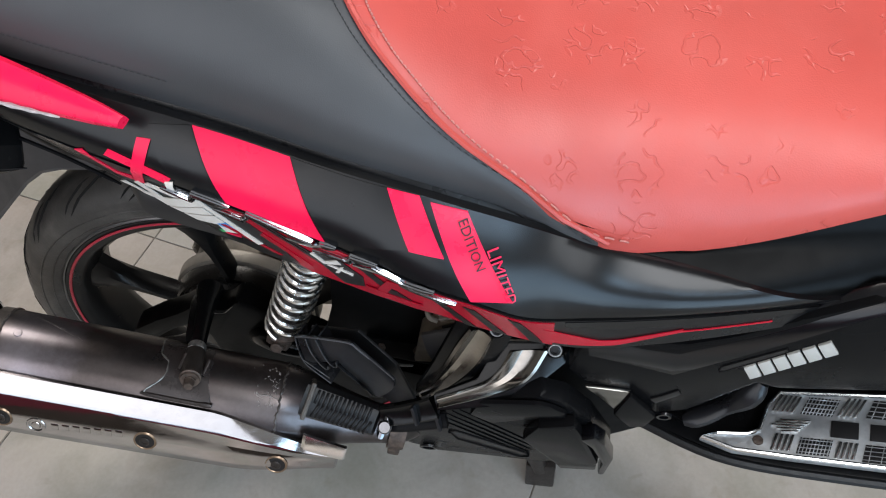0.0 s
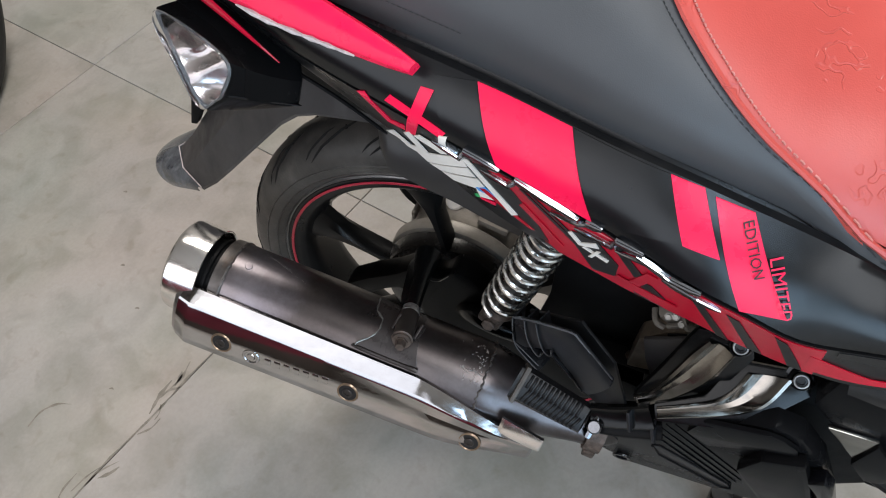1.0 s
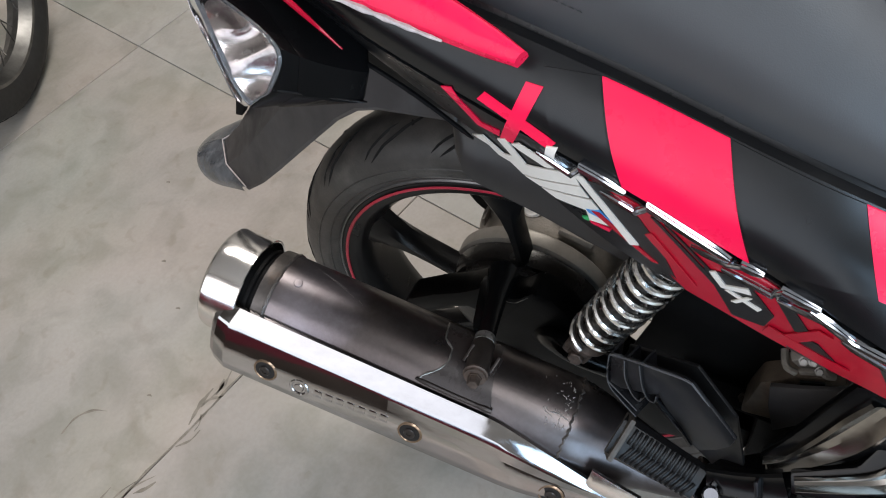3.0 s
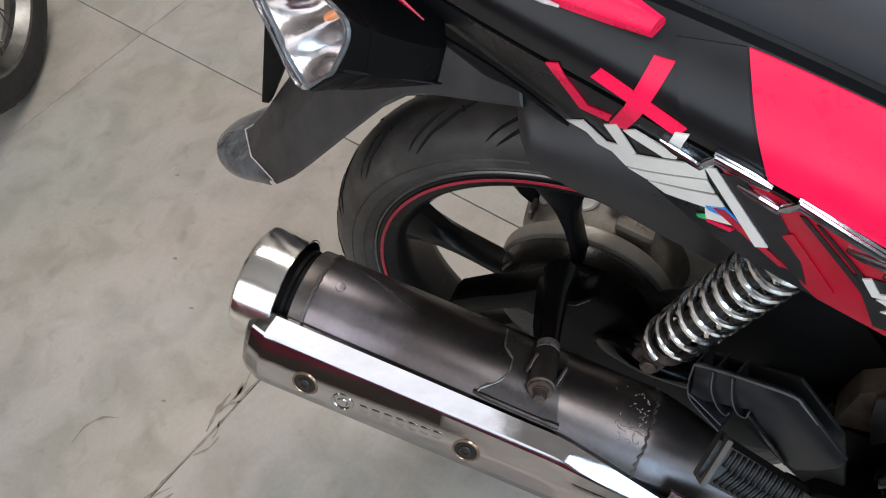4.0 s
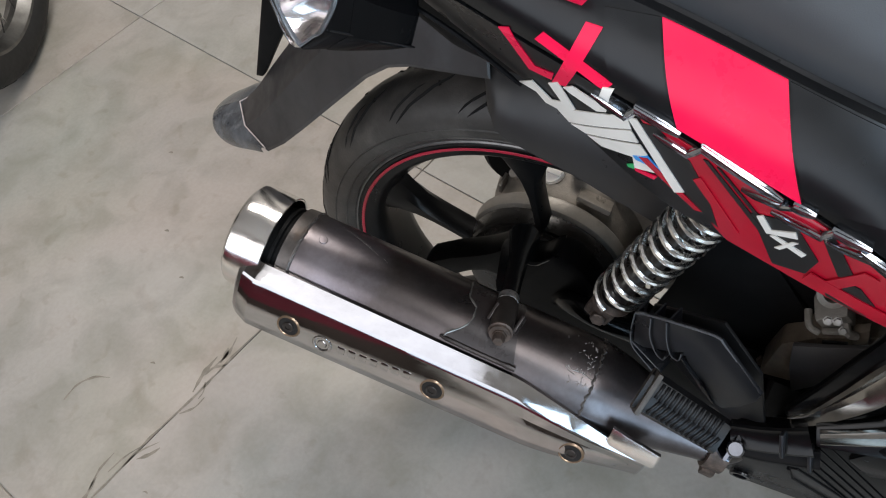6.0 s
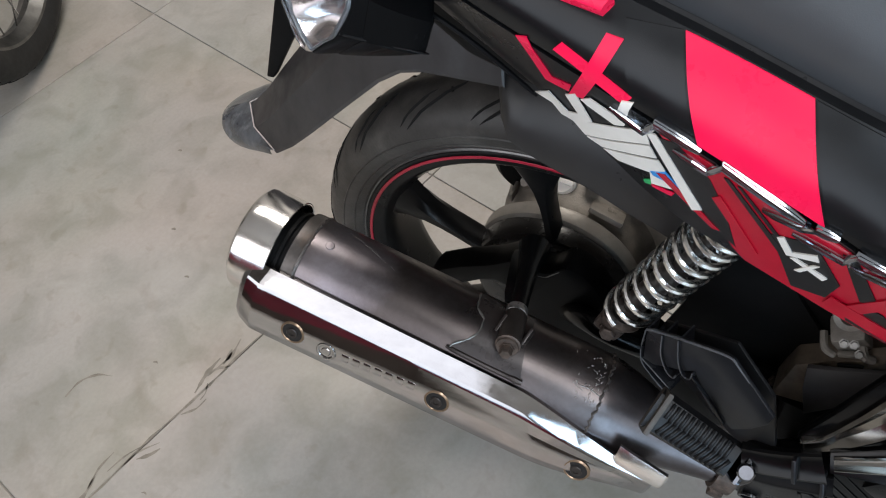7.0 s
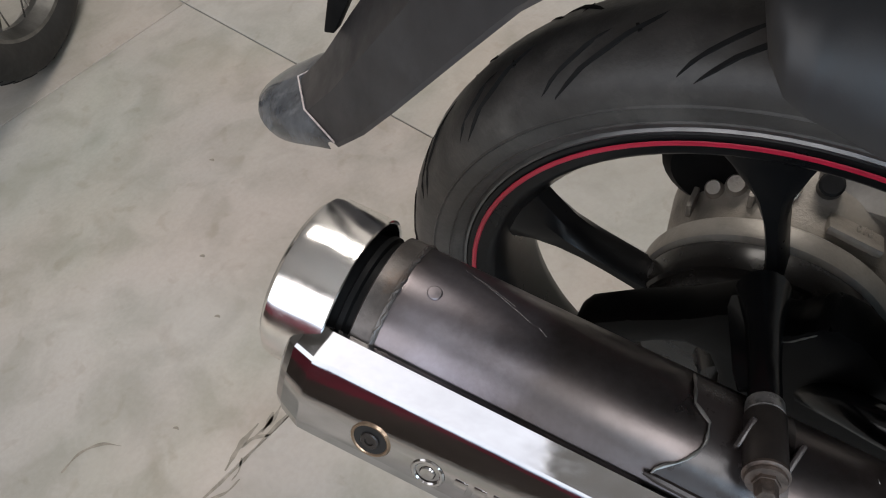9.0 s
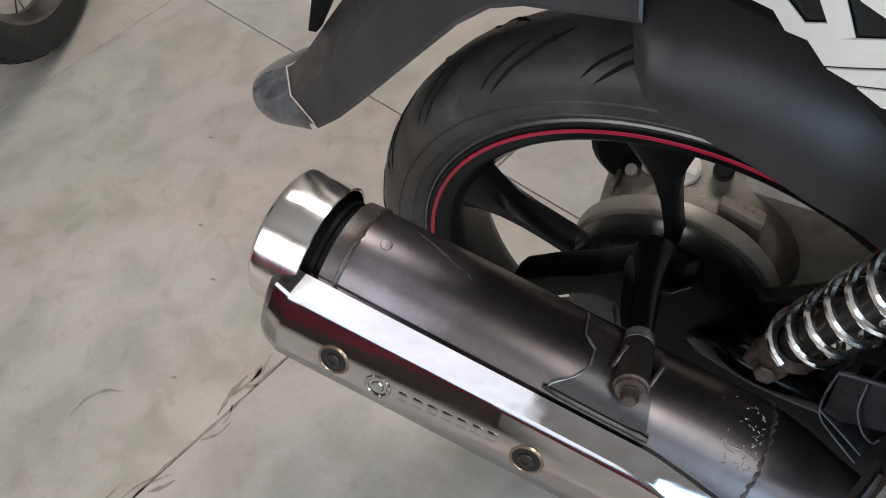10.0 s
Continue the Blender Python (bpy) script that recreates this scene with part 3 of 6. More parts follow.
# graphics of the lower trim
WH, DK = "off-white stroke", "black slanted band"
decal("film", strip(.112, .345, lambda x: soft_curve(ZC, x) - .004, lambda x: max(soft_curve(ZB, x) + .001, soft_curve(ZC, x) - .004 - 1.6 * (x - .112)), 30), M_RED2, trim, "deep red film", 0.0013)
decal("stroke", [(.035, .721), (.047, .734), (.058, .722), (.065, .727), (.059, .742), (.066, .749), (.074, .726), (.060, .714), (.052, .713), (.047, .721)], M_WHITE, trim, WH, 0.0020)
decal("stroke", [(.069, .746), (.075, .752), (.089, .747), (.093, .763), (.099, .764), (.097, .758), (.094, .741), (.088, .737), (.073, .743)], M_WHITE, trim, WH, 0.0021)
decal("film", [(.059, .715), (.074, .725), (.106, .746), (.108, .7345), (.094, .7245), (.067, .7045)], M_WHITE, trim, "off-white film", 0.0018)
decal("film", [(.068, .7035), (.108, .7330), (.112, .7235), (.091, .7105), (.078, .7022)], M_WHITE, trim, "off-white film", 0.0018)
decal("film", [(.079, .7012), (.113, .7220), (.117, .714), (.108, .704), (.088, .697)], M_WHITE, trim, "off-white film", 0.0018)
decal("film", [(.106, .7465), (.1115, .7480), (.1390, .6915), (.1335, .6860)], M_WHITE, trim, "off-white diagonal bar", 0.0024)
decal("film", [(.108, .706), (.117, .7135), (.126, .703), (.110, .7025)], M_BLUE, trim, "blue chip", 0.0018)
decal("film", [(.108, .7035), (.122, .7065), (.125, .699), (.109, .6915)], M_WHITE, trim, "off-white chip", 0.0017)
decal("film", [(.109, .6912), (.123, .6945), (.121, .689), (.1095, .6885)], M_RED, trim, "pink-red chip", 0.0019)
decal("film", [(.104, .691), (.1085, .696), (.109, .690), (.105, .6885)], M_GREEN, trim, "green chip", 0.0018)
decal("film", [(.123, .7000), (.129, .6980), (.126, .6935)], M_BLUE, trim, "blue chip", 0.0021)
decal("stroke", [(.112, .7450), (.122, .7480), (.1405, .7280), (.1500, .7050), (.1600, .6660), (.1470, .6760)], M_DARK, trim, DK, 0.0017)
decal("stroke", [(.112, .708), (.117, .711), (.150, .677), (.146, .675)], M_RED2, trim, "deep red bar", 0.0022)
decal("stroke", [(.143, .711), (.147, .717), (.172, .672), (.167, .669)], M_RED2, trim, "deep red bar", 0.0022)
decal("stroke", [(.147, .737), (.1495, .7375), (.1870, .6860), (.1840, .6830)], M_DARK, trim, DK, 0.0022)
decal("stroke", [(.154, .735), (.156, .735), (.1920, .6880), (.1895, .6860)], M_DARK, trim, DK, 0.0022)
decal("film", [(.175, .703), (.195, .715), (.213, .685), (.210, .663), (.193, .655)], M_DARK, trim, "black field", 0.0020)
decal("stroke", [(.178, .704), (.181, .708), (.187, .696), (.185, .690)], M_WHITE, trim, WH, 0.0028)
decal("stroke", [(.185, .690), (.187, .696), (.198, .706), (.200, .700)], M_WHITE, trim, WH, 0.0028)
decal("stroke", [(.187, .689), (.189, .692), (.2065, .687), (.2050, .682)], M_WHITE, trim, WH, 0.0028)
decal("stroke", [(.198, .694), (.201, .696), (.194, .679), (.191, .678)], M_WHITE, trim, WH, 0.0031)
decal("stroke", [(.207, .7190), (.215, .7180), (.232, .6850), (.224, .6800)], M_DARK, trim, DK, 0.0020)
decal("stroke", [(.216, .657), (.233, .700), (.240, .700), (.223, .655)], M_RED2, trim, "deep red stroke", 0.0026)
decal("stroke", [(.212, .669), (.254, .663), (.248, .648), (.210, .657)], M_RED2, trim, "deep red stroke", 0.0028)
decal("stroke", [(.226, .6780), (.236, .6780), (.246, .6650), (.230, .6640)], M_DARK, trim, DK, 0.0021)
decal("stroke", [(.222, .6560), (.248, .6600), (.246, .6450), (.224, .6480)], M_DARK, trim, DK, 0.0020)
decal("stroke", [(.262, .6920), (.270, .6880), (.290, .6340), (.282, .6360)], M_DARK, trim, DK, 0.0020)
decal("stroke", [(.284, .6900), (.292, .6860), (.312, .6340), (.303, .6340)], M_DARK, trim, DK, 0.0020)
decal("stroke", [(.314, .6830), (.322, .6760), (.338, .6300), (.329, .6300)], M_DARK, trim, DK, 0.0020)
mid = lambda q: (lambda x: soft_curve(ZC, x) + (soft_curve(ZB, x) - soft_curve(ZC, x)) * q(x))
decal("film", strip(.338, .432, mid(lambda x: .34 + .36 * min((x - .338) / .04, 1) - .22 * max(0, x - .39) / .04), mid(lambda x: .86 - .30 * max(0, x - .39) / .042), 24), M_RED2, trim, "deep red curved stripe", 0.0016)
decal("film", strip(.43, .49, mid(lambda x: .53), mid(lambda x: .57), 20), M_RED2, trim, "thin deep red line", 0.0016)
decal("film", strip(.352, .60, mid(lambda x: .06), mid(lambda x: .20 + .1 * min((x - .352) / .03, 1)), 24), M_FILM, trim, "dull grey film", 0.0012)

# chrome links along the crease
def crease_links():
    """Bright stepped bars that overlap along the crease like the links of a chain."""
    for path in ([(.087, .753), (.105, .745), (.111, .756), (.134, .749)], [(.121, .741), (.139, .735), (.146, .746), (.187, .730)], [(.168, .724), (.187, .725), (.193, .730), (.203, .729)],
                 [(.184, .715), (.209, .713), (.213, .724), (.230, .722)], [(.212, .711), (.233, .716), (.247, .708), (.267, .708)], [(.226, .719), (.244, .712)], [(.243, .703), (.280, .694)]):
        bm = bmesh.new()
        for r, rise, shift in ((.0029, .0014, 0), (.0014, .0040, .0014)):
            pts = []
            for (xa, za), (xb, zb) in zip(path, path[1:]):
                n = max(2, int((xb - xa) / .006))
                for j in range(n):
                    u = j / n
                    x, z = xa + (xb - xa) * u, za + (zb - za) * u + shift
                    pts.append(Vector((x, flank(x, z) - rise, z + rise * .3)))
            x, z = path[-1][0], path[-1][1] + shift
            pts.append(Vector((x, flank(x, z) - rise, z + rise * .3)))
            tube(bm, pts, [r * .6] + [r] * (len(pts) - 2) + [r * .6], 8)
        part("link", bm, M_LINK, panel, "bright chrome trim link")

crease_links()
# slim red lens along the tail
bm = bmesh.new()
loops = []
for k in range(13):
    u = k / 12
    p = Vector((-.135, -.148, .850)).lerp(Vector((-.020, -.179, .789)), u)
    h = .0110 * (1 - u) ** .85 + .0003
    loops.append([p + Vector((.001, -.001 - .0025 * q * (1.2 - u), h * v)) for v, q in ((-1, 0), (-.5, .8), (.4, 1), (1, .2), (.6, -1), (-.6, -1))])
rings(bm, loops)
part("tail_lens", bm, M_TAIL, trim, "slim red tail lens")
bm = bmesh.new()
tube(bm, smooth_path([(-.037, -.152, .759), (-.014, -.156, .752), (.008, -.158, .741), (.038, -.161, .7225)], 16), [.0008] + [.0016] * 14 + [.0008], 6)
part("trim_edge", bm, M_COVER, trim, "worn grey trim edge")

# ---- red grab grip ----
def grab_grip(side):
    """A flat wedge that swells from a blunt tip and follows the tail."""
    bm = bmesh.new()
    loops = []
    for k in range(15):
        s = k / 14
        x = .084 - .20 * s
        grow = min(1, (s * 2.2) ** 0.75)
        inner = Vector((x, -.184 + .018 * s + .012 * grow, .8135 + .054 * s + .008 * grow))
        outer = Vector((x - .004, -.190 - .010 * grow + .03 * s, .8095 + .048 * s - .004 * grow))
        d = outer - inner
        nrm = Vector((0, d.z, -d.y)).normalized()
        if nrm.z < 0:
            nrm = -nrm
        t = .0045 + .0035 * grow
        c, h = (inner + outer) / 2, d / 2
        ring = [c + h * p + nrm * t * q for p, q in ((-1, 0), (-.85, .8), (-.4, 1.1), (.3, 1), (.8, .6), (1, -.1), (.85, -.9), (0, -1), (-.85, -.9))]
        loops.append([Vector((v.x, side * v.y, v.z)) for v in ring])
    rings(bm, loops)
    return part("grab_grip", bm, M_RED, bike, "glossy pink-red grab grip with chipped lower edge")

grip = grab_grip(1)
grab_grip(-1)
bm = bmesh.new()
edge = []
for k in range(15):
    s = .17 + .40 * k / 14
    grow = min(1, (s * 2.2) ** 0.75)
    edge.append(Vector((.080 - .20 * s, -.1912 - .010 * grow + .03 * s, .8095 + .048 * s - .004 * grow + .0012)))
tube(bm, edge, [.0006, .0011, .0009, .0016, .0012, .0018, .0010, .0019, .0015, .0012, .0020, .0016, .0019, .0012, .0006], 6)
part("chip", bm, M_CHIP, grip, "chipped bare edge")

# ---- seat ----
ZTOP = [(-.2, .965), (-.05, .945), (.08, .915), (.17, .880), (.25, .838), (.32, .808), (.42, .795), (.55, .792), (.70, .80)]

def seat_edge(x):
    """Half width and edge height of the seat: set in from the panel, but resting on it further forward."""
    k = min(max((x - .30) / .07, 0.0), 1.0)
    inset = .011 * (1 - k * k * (3 - 2 * k))
    return -soft_curve(YT, x) - inset, soft_curve(ZT, x) + inset + .014 * min(max((x - .36) / .06, 0), 1) + max(0.0, x - .43) * .20

def seat_point(x, u, lift=0.0):
    """Point of the seat at x and across it, u from -1 (right edge) to 1."""
    w, zb = seat_edge(x)
    h = curve(ZTOP, x) - zb
    a = abs(u)
    y = w * (1 - (1 - a) ** 1.35) * (1 if u > 0 else -1)
    q = abs(y) / w
    z = zb + h * (1 - q ** 2.6) ** 0.62
    return Vector((x, y * (1 + lift * 4), z + lift))

SEAM = [(0, .178), (.3, .187), (.5, .202), (.62, .219), (.70, .236), (.78, .255), (.85, .276), (.90, .297), (.95, .329), (1, .374)]
def seam_x(u):
    return curve(SEAM, abs(u))

def seat_sheet(x_from, x_to, nx, lift):
    bm = bmesh.new()
    U = [-1 + 2 * k / 48 for k in range(49)]
    grid = [[bm.verts.new(seat_point(x_from(u) + (x_to(u) - x_from(u)) * i / nx, u, lift)) for u in U] for i in range(nx + 1)]
    for i in range(nx):
        for k in range(48):
            bm.faces.new((grid[i][k], grid[i][k + 1], grid[i + 1][k + 1], grid[i + 1][k]))
    ret = bmesh.ops.extrude_face_region(bm, geom=bm.faces[:])
    for v in ret["geom"]:
        if isinstance(v, bmesh.types.BMVert):
            v.co.z -= .012
    return bm

seat = part("seat", seat_sheet(lambda u: -.2, seam_x, 40, 0.0), M_SEAT, bike, "black vinyl passenger seat")
red_seat = part("seat_cover", seat_sheet(seam_x, lambda u: .70, 40, 0.0015), M_SEATRED, seat, "coral red embossed vinyl rider cover")
bm = bmesh.new()
tube(bm, [seat_point(seam_x(u) + .001, u, .0022) for u in (-1 + 2 * k / 60 for k in range(61))], .0022, 6)
part("piping", bm, M_SEATRED, seat)

def stitches(name, fn, n, mat, length, r):
    bm = bmesh.new()
    for k in range(n):
        a, b = fn(k / n), fn((k + length) / n)
        tube(bm, [a, (a + b) / 2 + Vector((0, 0, r)), b], r, 5)
    return part(name, bm, mat, seat)

stitches("stitching", lambda s: seat_point(seam_x(-1 + 2 * s) + .014, -1 + 2 * s, .0022), 190, M_THREAD, 0.62, .0007)
stitches("stitching", lambda s: seat_point(seam_x(-1 + 2 * s) - .010, -1 + 2 * s, .0004), 190, M_THREADK, 0.6, .0004)
stitches("stitching", lambda s: seat_point(-.19 + .29 * s, -.982, .0004), 76, M_THREADK, 0.6, .0003)
# dark seat base under the edge
for side in (1, -1):
    part("seat_base", skin(strip(-.19, .66, lambda x: soft_curve(ZT, x) + .020 + max(0.0, x - .42) * .2, lambda x: soft_curve(ZT, x) - .012), -.018, .01, .02, side), M_SATIN, bike, "recessed satin black seat base")

# ---- rear wheel ----
AX = Vector((0, 0, .315))
YAX = Vector((0, 1, 0))
wheel = new("rear_wheel")
wheel.parent = bike
wheel["label"] = "black cast rear wheel with a red pinstripe"
bm = bmesh.new()
prof = [(-.032, .212), (-.042, .219), (-.0465, .229), (-.047, .239), (-.0445, .2485), (-.0365, .2575), (-.023, .2645), (-.004, .2675), (.014, .2650), (.028, .2585), (.037, .2490), (.041, .239), (.041, .230), (.038, .219), (.030, .212)]
lathe(bm, AX, YAX, prof, 96)
tyre = part("tyre", bm, M_TYRE, wheel, "worn black road tyre")
# tread grooves: thin curved bars sunk in the tread, the grooves' shade put into their dark colour
def crown(y):
    return float(np.interp(y, [p[0] for p in prof[3:12]], [p[1] for p in prof[3:12]]))
def tread():
    """Wide sickle grooves in pairs, joined by a short hook, with small sipes on the shoulder."""
    def groove(bm, pts, r):
        path = [AX + Vector(((crown(y) - .0011) * math.cos(a), y, (crown(y) - .0011) * math.sin(a))) for a, y in pts]
        tube(bm, path, r, 5)
    for k in range(20):
        a0 = 2 * math.pi * k / 20
        bm = bmesh.new()
        for s, turn in ((-1, 0.0), (1, .16)):
            at = lambda q, y: (a0 + turn + q, -.004 + s * y)
            long = [at(.00 + .20 * u + .05 * u * u, .004 + .036 * u ** .9) for u in [j / 8 for j in range(9)]]
            groove(bm, long, [.0008, .0018, .0022, .0023, .0023, .0023, .0021, .0017, .0008])
            short = [at(.115 + .17 * u, .012 + .026 * u) for u in [j / 6 for j in range(7)]]
            groove(bm, short, [.0008, .0018, .0021, .0021, .0020, .0016, .0008])
            hook = [at(.055 + .02 * u, .0185 - .009 * u) for u in (0, .5, 1)]
            groove(bm, hook, [.0018, .0016, .0008])
        part("tread_groove", bm, M_GROOVE, tyre, "curved dark bar for the shade in a tread groove")
tread()
bm = bmesh.new()
for r, y in ((.2365, -.0468), (.2245, -.0445)):
    lathe(bm, AX, YAX, [(y, r - .0012), (y - .0012, r), (y, r + .0012)], 96)
part("moulding_line", bm, M_TYRE, tyre)
bm = bmesh.new()
lathe(bm, AX, YAX, [(-.033, .1935), (-.036, .1955), (-.0385, .199), (-.040, .2125), (-.036, .2165), (-.030, .213), (-.024, .201), (0, .196), (.024, .201), (.030, .213), (.036, .2165), (.040, .2125), (.0385, .199), (.033, .1925), (.02, .186), (-.02, .186), (-.033, .1935)], 96)
rim = part("rim", bm, M_RIM, wheel, "black painted rim")
bm = bmesh.new()
lathe(bm, AX, YAX, [(-.0404, .2052), (-.0411, .2058), (-.0413, .2072), (-.0411, .2083), (-.0406, .2087)], 96)
part("pinstripe", bm, M_PIN, rim, "red pinstripe")
bm = bmesh.new()
lathe(bm, AX, YAX, [(-.0398, .2135), (-.0405, .2150), (-.0385, .2172), (-.036, .2172)], 96)
part("rim_lip", bm, M_SILVER, rim, "bright rim lip")

def spoke(angle):
    bm = bmesh.new()
    loops = []
    for k in range(9):
        s = k / 8
        r = .045 + .146 * s
        w = .0130 - .0130 * math.sin(math.pi * min(s * 1.08, 1)) ** .8 * .6 + .026 * max(0, s - .66) ** 1.6 * 4
        a = angle + .10 * s
        c = AX + Vector((r * math.cos(a), 0, r * math.sin(a)))
        t = Vector((-math.sin(a), 0, math.cos(a)))
        y0 = -.030 + .004 * s
        loops.append([c + t * w * p + Vector((0, y0 + q, 0)) for p, q in ((-1, .020), (-1, .006), (-.55, 0), (.55, 0), (1, .006), (1, .020), (.5, .026), (-.5, .026))])
    rings(bm, loops)
    return part("spoke", bm, M_RIM, wheel, "black cast spoke")
for k in range(6):
    spoke(radians(92 + 60 * k))
bm = bmesh.new()
lathe(bm, AX + Vector((-.009, 0, .013)), YAX, [(-.060, .010), (-.060, .022), (-.052, .027), (-.046, .031), (-.043, .048), (-.041, .064), (-.038, .0725), (-.033, .0760), (-.028, .0770), (-.0265, .0795), (-.012, .0825), (-.008, .0820), (-.0065, .079), (.010, .073)], 64)
part("hub", bm, M_HUB, wheel, "brown-grey wheel hub")
bm = bmesh.new()
lathe(bm, AX + Vector((-.009, 0, .013)), YAX, [(-.006, .060), (-.006, .0815), (-.0045, .0845), (-.002, .0855), (.009, .0860), (.011, .0842), (.012, .079), (.016, .070)], 64)
part("brake_drum", bm, M_DRUM, wheel, "dull grey brake drum ring")

# ---- gear case behind the wheel ----
def gear_case():
    bm = bmesh.new()
    lathe(bm, (-.004, .045, .325), YAX, [(-.031, .0001), (-.031, .074), (-.018, .078), (-.004, .081), (.005, .086), (.03, .090), (.055, .088), (.075, .078), (.085, .05), (.085, .0001)], 56)
    # long case running forward
    loops = []
    for k in range(12):
        s = k / 11
        x = .0 + .42 * s
        zc = .325 + .02 * s
        h = .092 - .012 * math.sin(math.pi * s)
        y0, y1 = .048, .135
        loops.append([Vector((x, y, z)) for y, z in ((y0 + .012, zc - h), (y0, zc - h + .014), (y0, zc + h - .014), (y0 + .012, zc + h), (y1 - .012, zc + h), (y1, zc + h - .014), (y1, zc - h + .014), (y1 - .012, zc - h))])
    rings(bm, loops)
    # ribs and bosses
    for x, z, r, l in ((-.060, .388, .006, .012), (-.046, .397, .007, .012)):
        lathe(bm, (x, .046, z), (0, -.6, .8), [(-.01, r * 1.3), (l * .6, r), (l, r * .8), (l, .0001)], 16)
    for x in (-.072, -.034):
        block(bm, (x, .040, .312 + math.sqrt(max(.0095 - x * x, 0))), (.0040, .022, .012), None, .0015)
    tube(bm, [(-.060, .072, .400), (-.03, .074, .4135), (.0, .074, .418)], .0045, 8)
    block(bm, (.030, .030, .3985), (.036, .020, .006), pose(0, 0, 0, -20, 18, 0), .002)
    return part("gear_case", bm, M_CAST, bike, "dirty cast aluminium gear case")
case = gear_case()
bm = bmesh.new()
lathe(bm, (-.020, .046, .4065), (-.15, -.55, .83), [(0, .0135), (.004, .0135), (.006, .0115), (.0065, .0001)], 24)
block(bm, (-.0210, .0425, .4120), (.024, .008, .006), pose(0, 0, 0, -58, 8, 0), .002)
part("filler_cap", bm, M_WHITE, case, "pale grey oil filler cap")
bm = bmesh.new()
lathe(bm, (.008, .050, .412), (.1, -.5, .86), [(0, .008), (.010, .008), (.0115, .0065), (.0115, .0001)], 16)
part("plug", bm, M_RUBBER, case, "black rubber plug")
bm = bmesh.new()
lathe(bm, (-.062, .072, .40), (0, 1, 0), [(-.024, .0001), (-.024, .030), (-.018, .038), (.05, .040), (.055, .0001)], 28)
part("breather_cover", bm, M_MATT, case, "black rubber cover")
def stamped(text, size, origin):
    cu = bpy.data.curves.new("stamp", "FONT")
    cu.body, cu.size, cu.extrude = text, size, 0.0006
    cu.resolution_u = 1
    ob = bpy.data.objects.new("t", cu)
    scene.collection.objects.link(ob)
    bpy.context.view_layer.update()
    me = bpy.data.meshes.new_from_object(ob.evaluated_get(bpy.context.evaluated_depsgraph_get()))
    scene.collection.objects.unlink(ob)
    bpy.data.objects.remove(ob)
    b2 = bmesh.new()
    b2.from_mesh(me)
    m = axes_at(origin, (-.95, 0, .31), (.10, .94, .32))
    for v in b2.verts:
        v.co = m @ v.co
    return part("stamp", b2, M_CAST, case, "raised cast marking", smooth=False)
stamped("200C", .0085, (.044, .0205, .3945))
stamped("010", .0075, (.040, .0300, .3985))

# ---- right swingarm brace ----
def brace():
    bm = bmesh.new()
    # plate in the x-z plane, y -0.075 .. -0.057
    place = axes_at((0, -.053, 0), (1, 0, 0), (0, 0, 1))
    outline = [(-.115, .360), (-.107, .373), (-.076, .396), (-.043, .416), (-.026, .430), (-.014, .440), (-.005, .431), (.002, .4295), (.012, .4315), (.020, .440), (.026, .447), (.034, .449), (.046, .444), (.056, .434), (.070, .408), (.100, .392), (.125, .372), (.160, .345), (.230, .325), (.230, .285), (.150, .262), (.085, .262), (.055, .266), (.030, .272), (.006, .290), (-.010, .318), (-.017, .345), (-.019, .372), (-.026, .389), (-.040, .392), (-.056, .384), (-.074, .369), (-.092, .352), (-.106, .351)]
    plate(bm, outline, .028, place, .005)
    lathe(bm, (0, -.085, .315), YAX, [(-.002, .0001), (-.002, .014), (.004, .024), (.030, .026)], 24)
    return part("swingarm", bm, M_WEB, bike, "chipped gloss black swingarm plate")
arm = brace()
bm = bmesh.new()
path = smooth_path([(-.010, -.0845, .4370), (-.004, -.0845, .4318), (.003, -.0845, .4300), (.012, -.0845, .4320), (.019, -.0845, .4395), (.025, -.0845, .4465)], 30)
tube(bm, path, [.0002 + .0013 * abs(noise.noise(p * 170)) for p in path], 5)
part("chipped_edge", bm, M_STEEL, arm, "chipped bare edge")
# stay from the swingarm plate to the muffler's saddle
STAY_A, STAY_B = Vector((-.006, -.066, .4415)), Vector((.0238, -.1950, .4803))
stay_at = lambda q: STAY_A.lerp(STAY_B, q)
bm = bmesh.new()
tube(bm, [stay_at(q) for q in (-.02, .08, .22, .42, .62)], [.0145, .0120, .0092, .0080, .0078], 20)
part("muffler_stay", bm, M_ARM, arm, "gloss black stay tube")
bm = bmesh.new()
plate(bm, [(0, -.010), (.010, -.012), (.060, -.0085), (.072, -.006), (.072, .0), (0, .0)], .003, axes_at(stay_at(.03) + Vector((-.006, 0, -.002)), STAY_B - STAY_A, (1, 0, .3)), .001)
part("stay_rib", bm, M_ARM, arm, "thin black stiffening rib")
bm = bmesh.new()
tube(bm, [stay_at(.60), stay_at(.655), stay_at(.66)], [.0088, .0092, .0080], 18)
part("stay_collar", bm, M_COLLAR, arm, "bare scraped collar")
bm = bmesh.new()
tube(bm, [stay_at(.655), stay_at(.665), stay_at(.885), stay_at(.90)], [.0085, .0096, .0096, .0086], 22)
part("bush", bm, M_BUSH, arm, "black steel sleeve")
bm = bmesh.new()
d = (STAY_B - STAY_A).normalized()
lathe(bm, stay_at(.895), d, [(0, .0001), (0, .0098), (.0016, .0102), (.0024, .0086), (.0034, .0092), (.0048, .0088), (.0048, .0001)], 24)
part("washer", bm, M_RUST, arm, "rusty washers")
bm = bmesh.new()
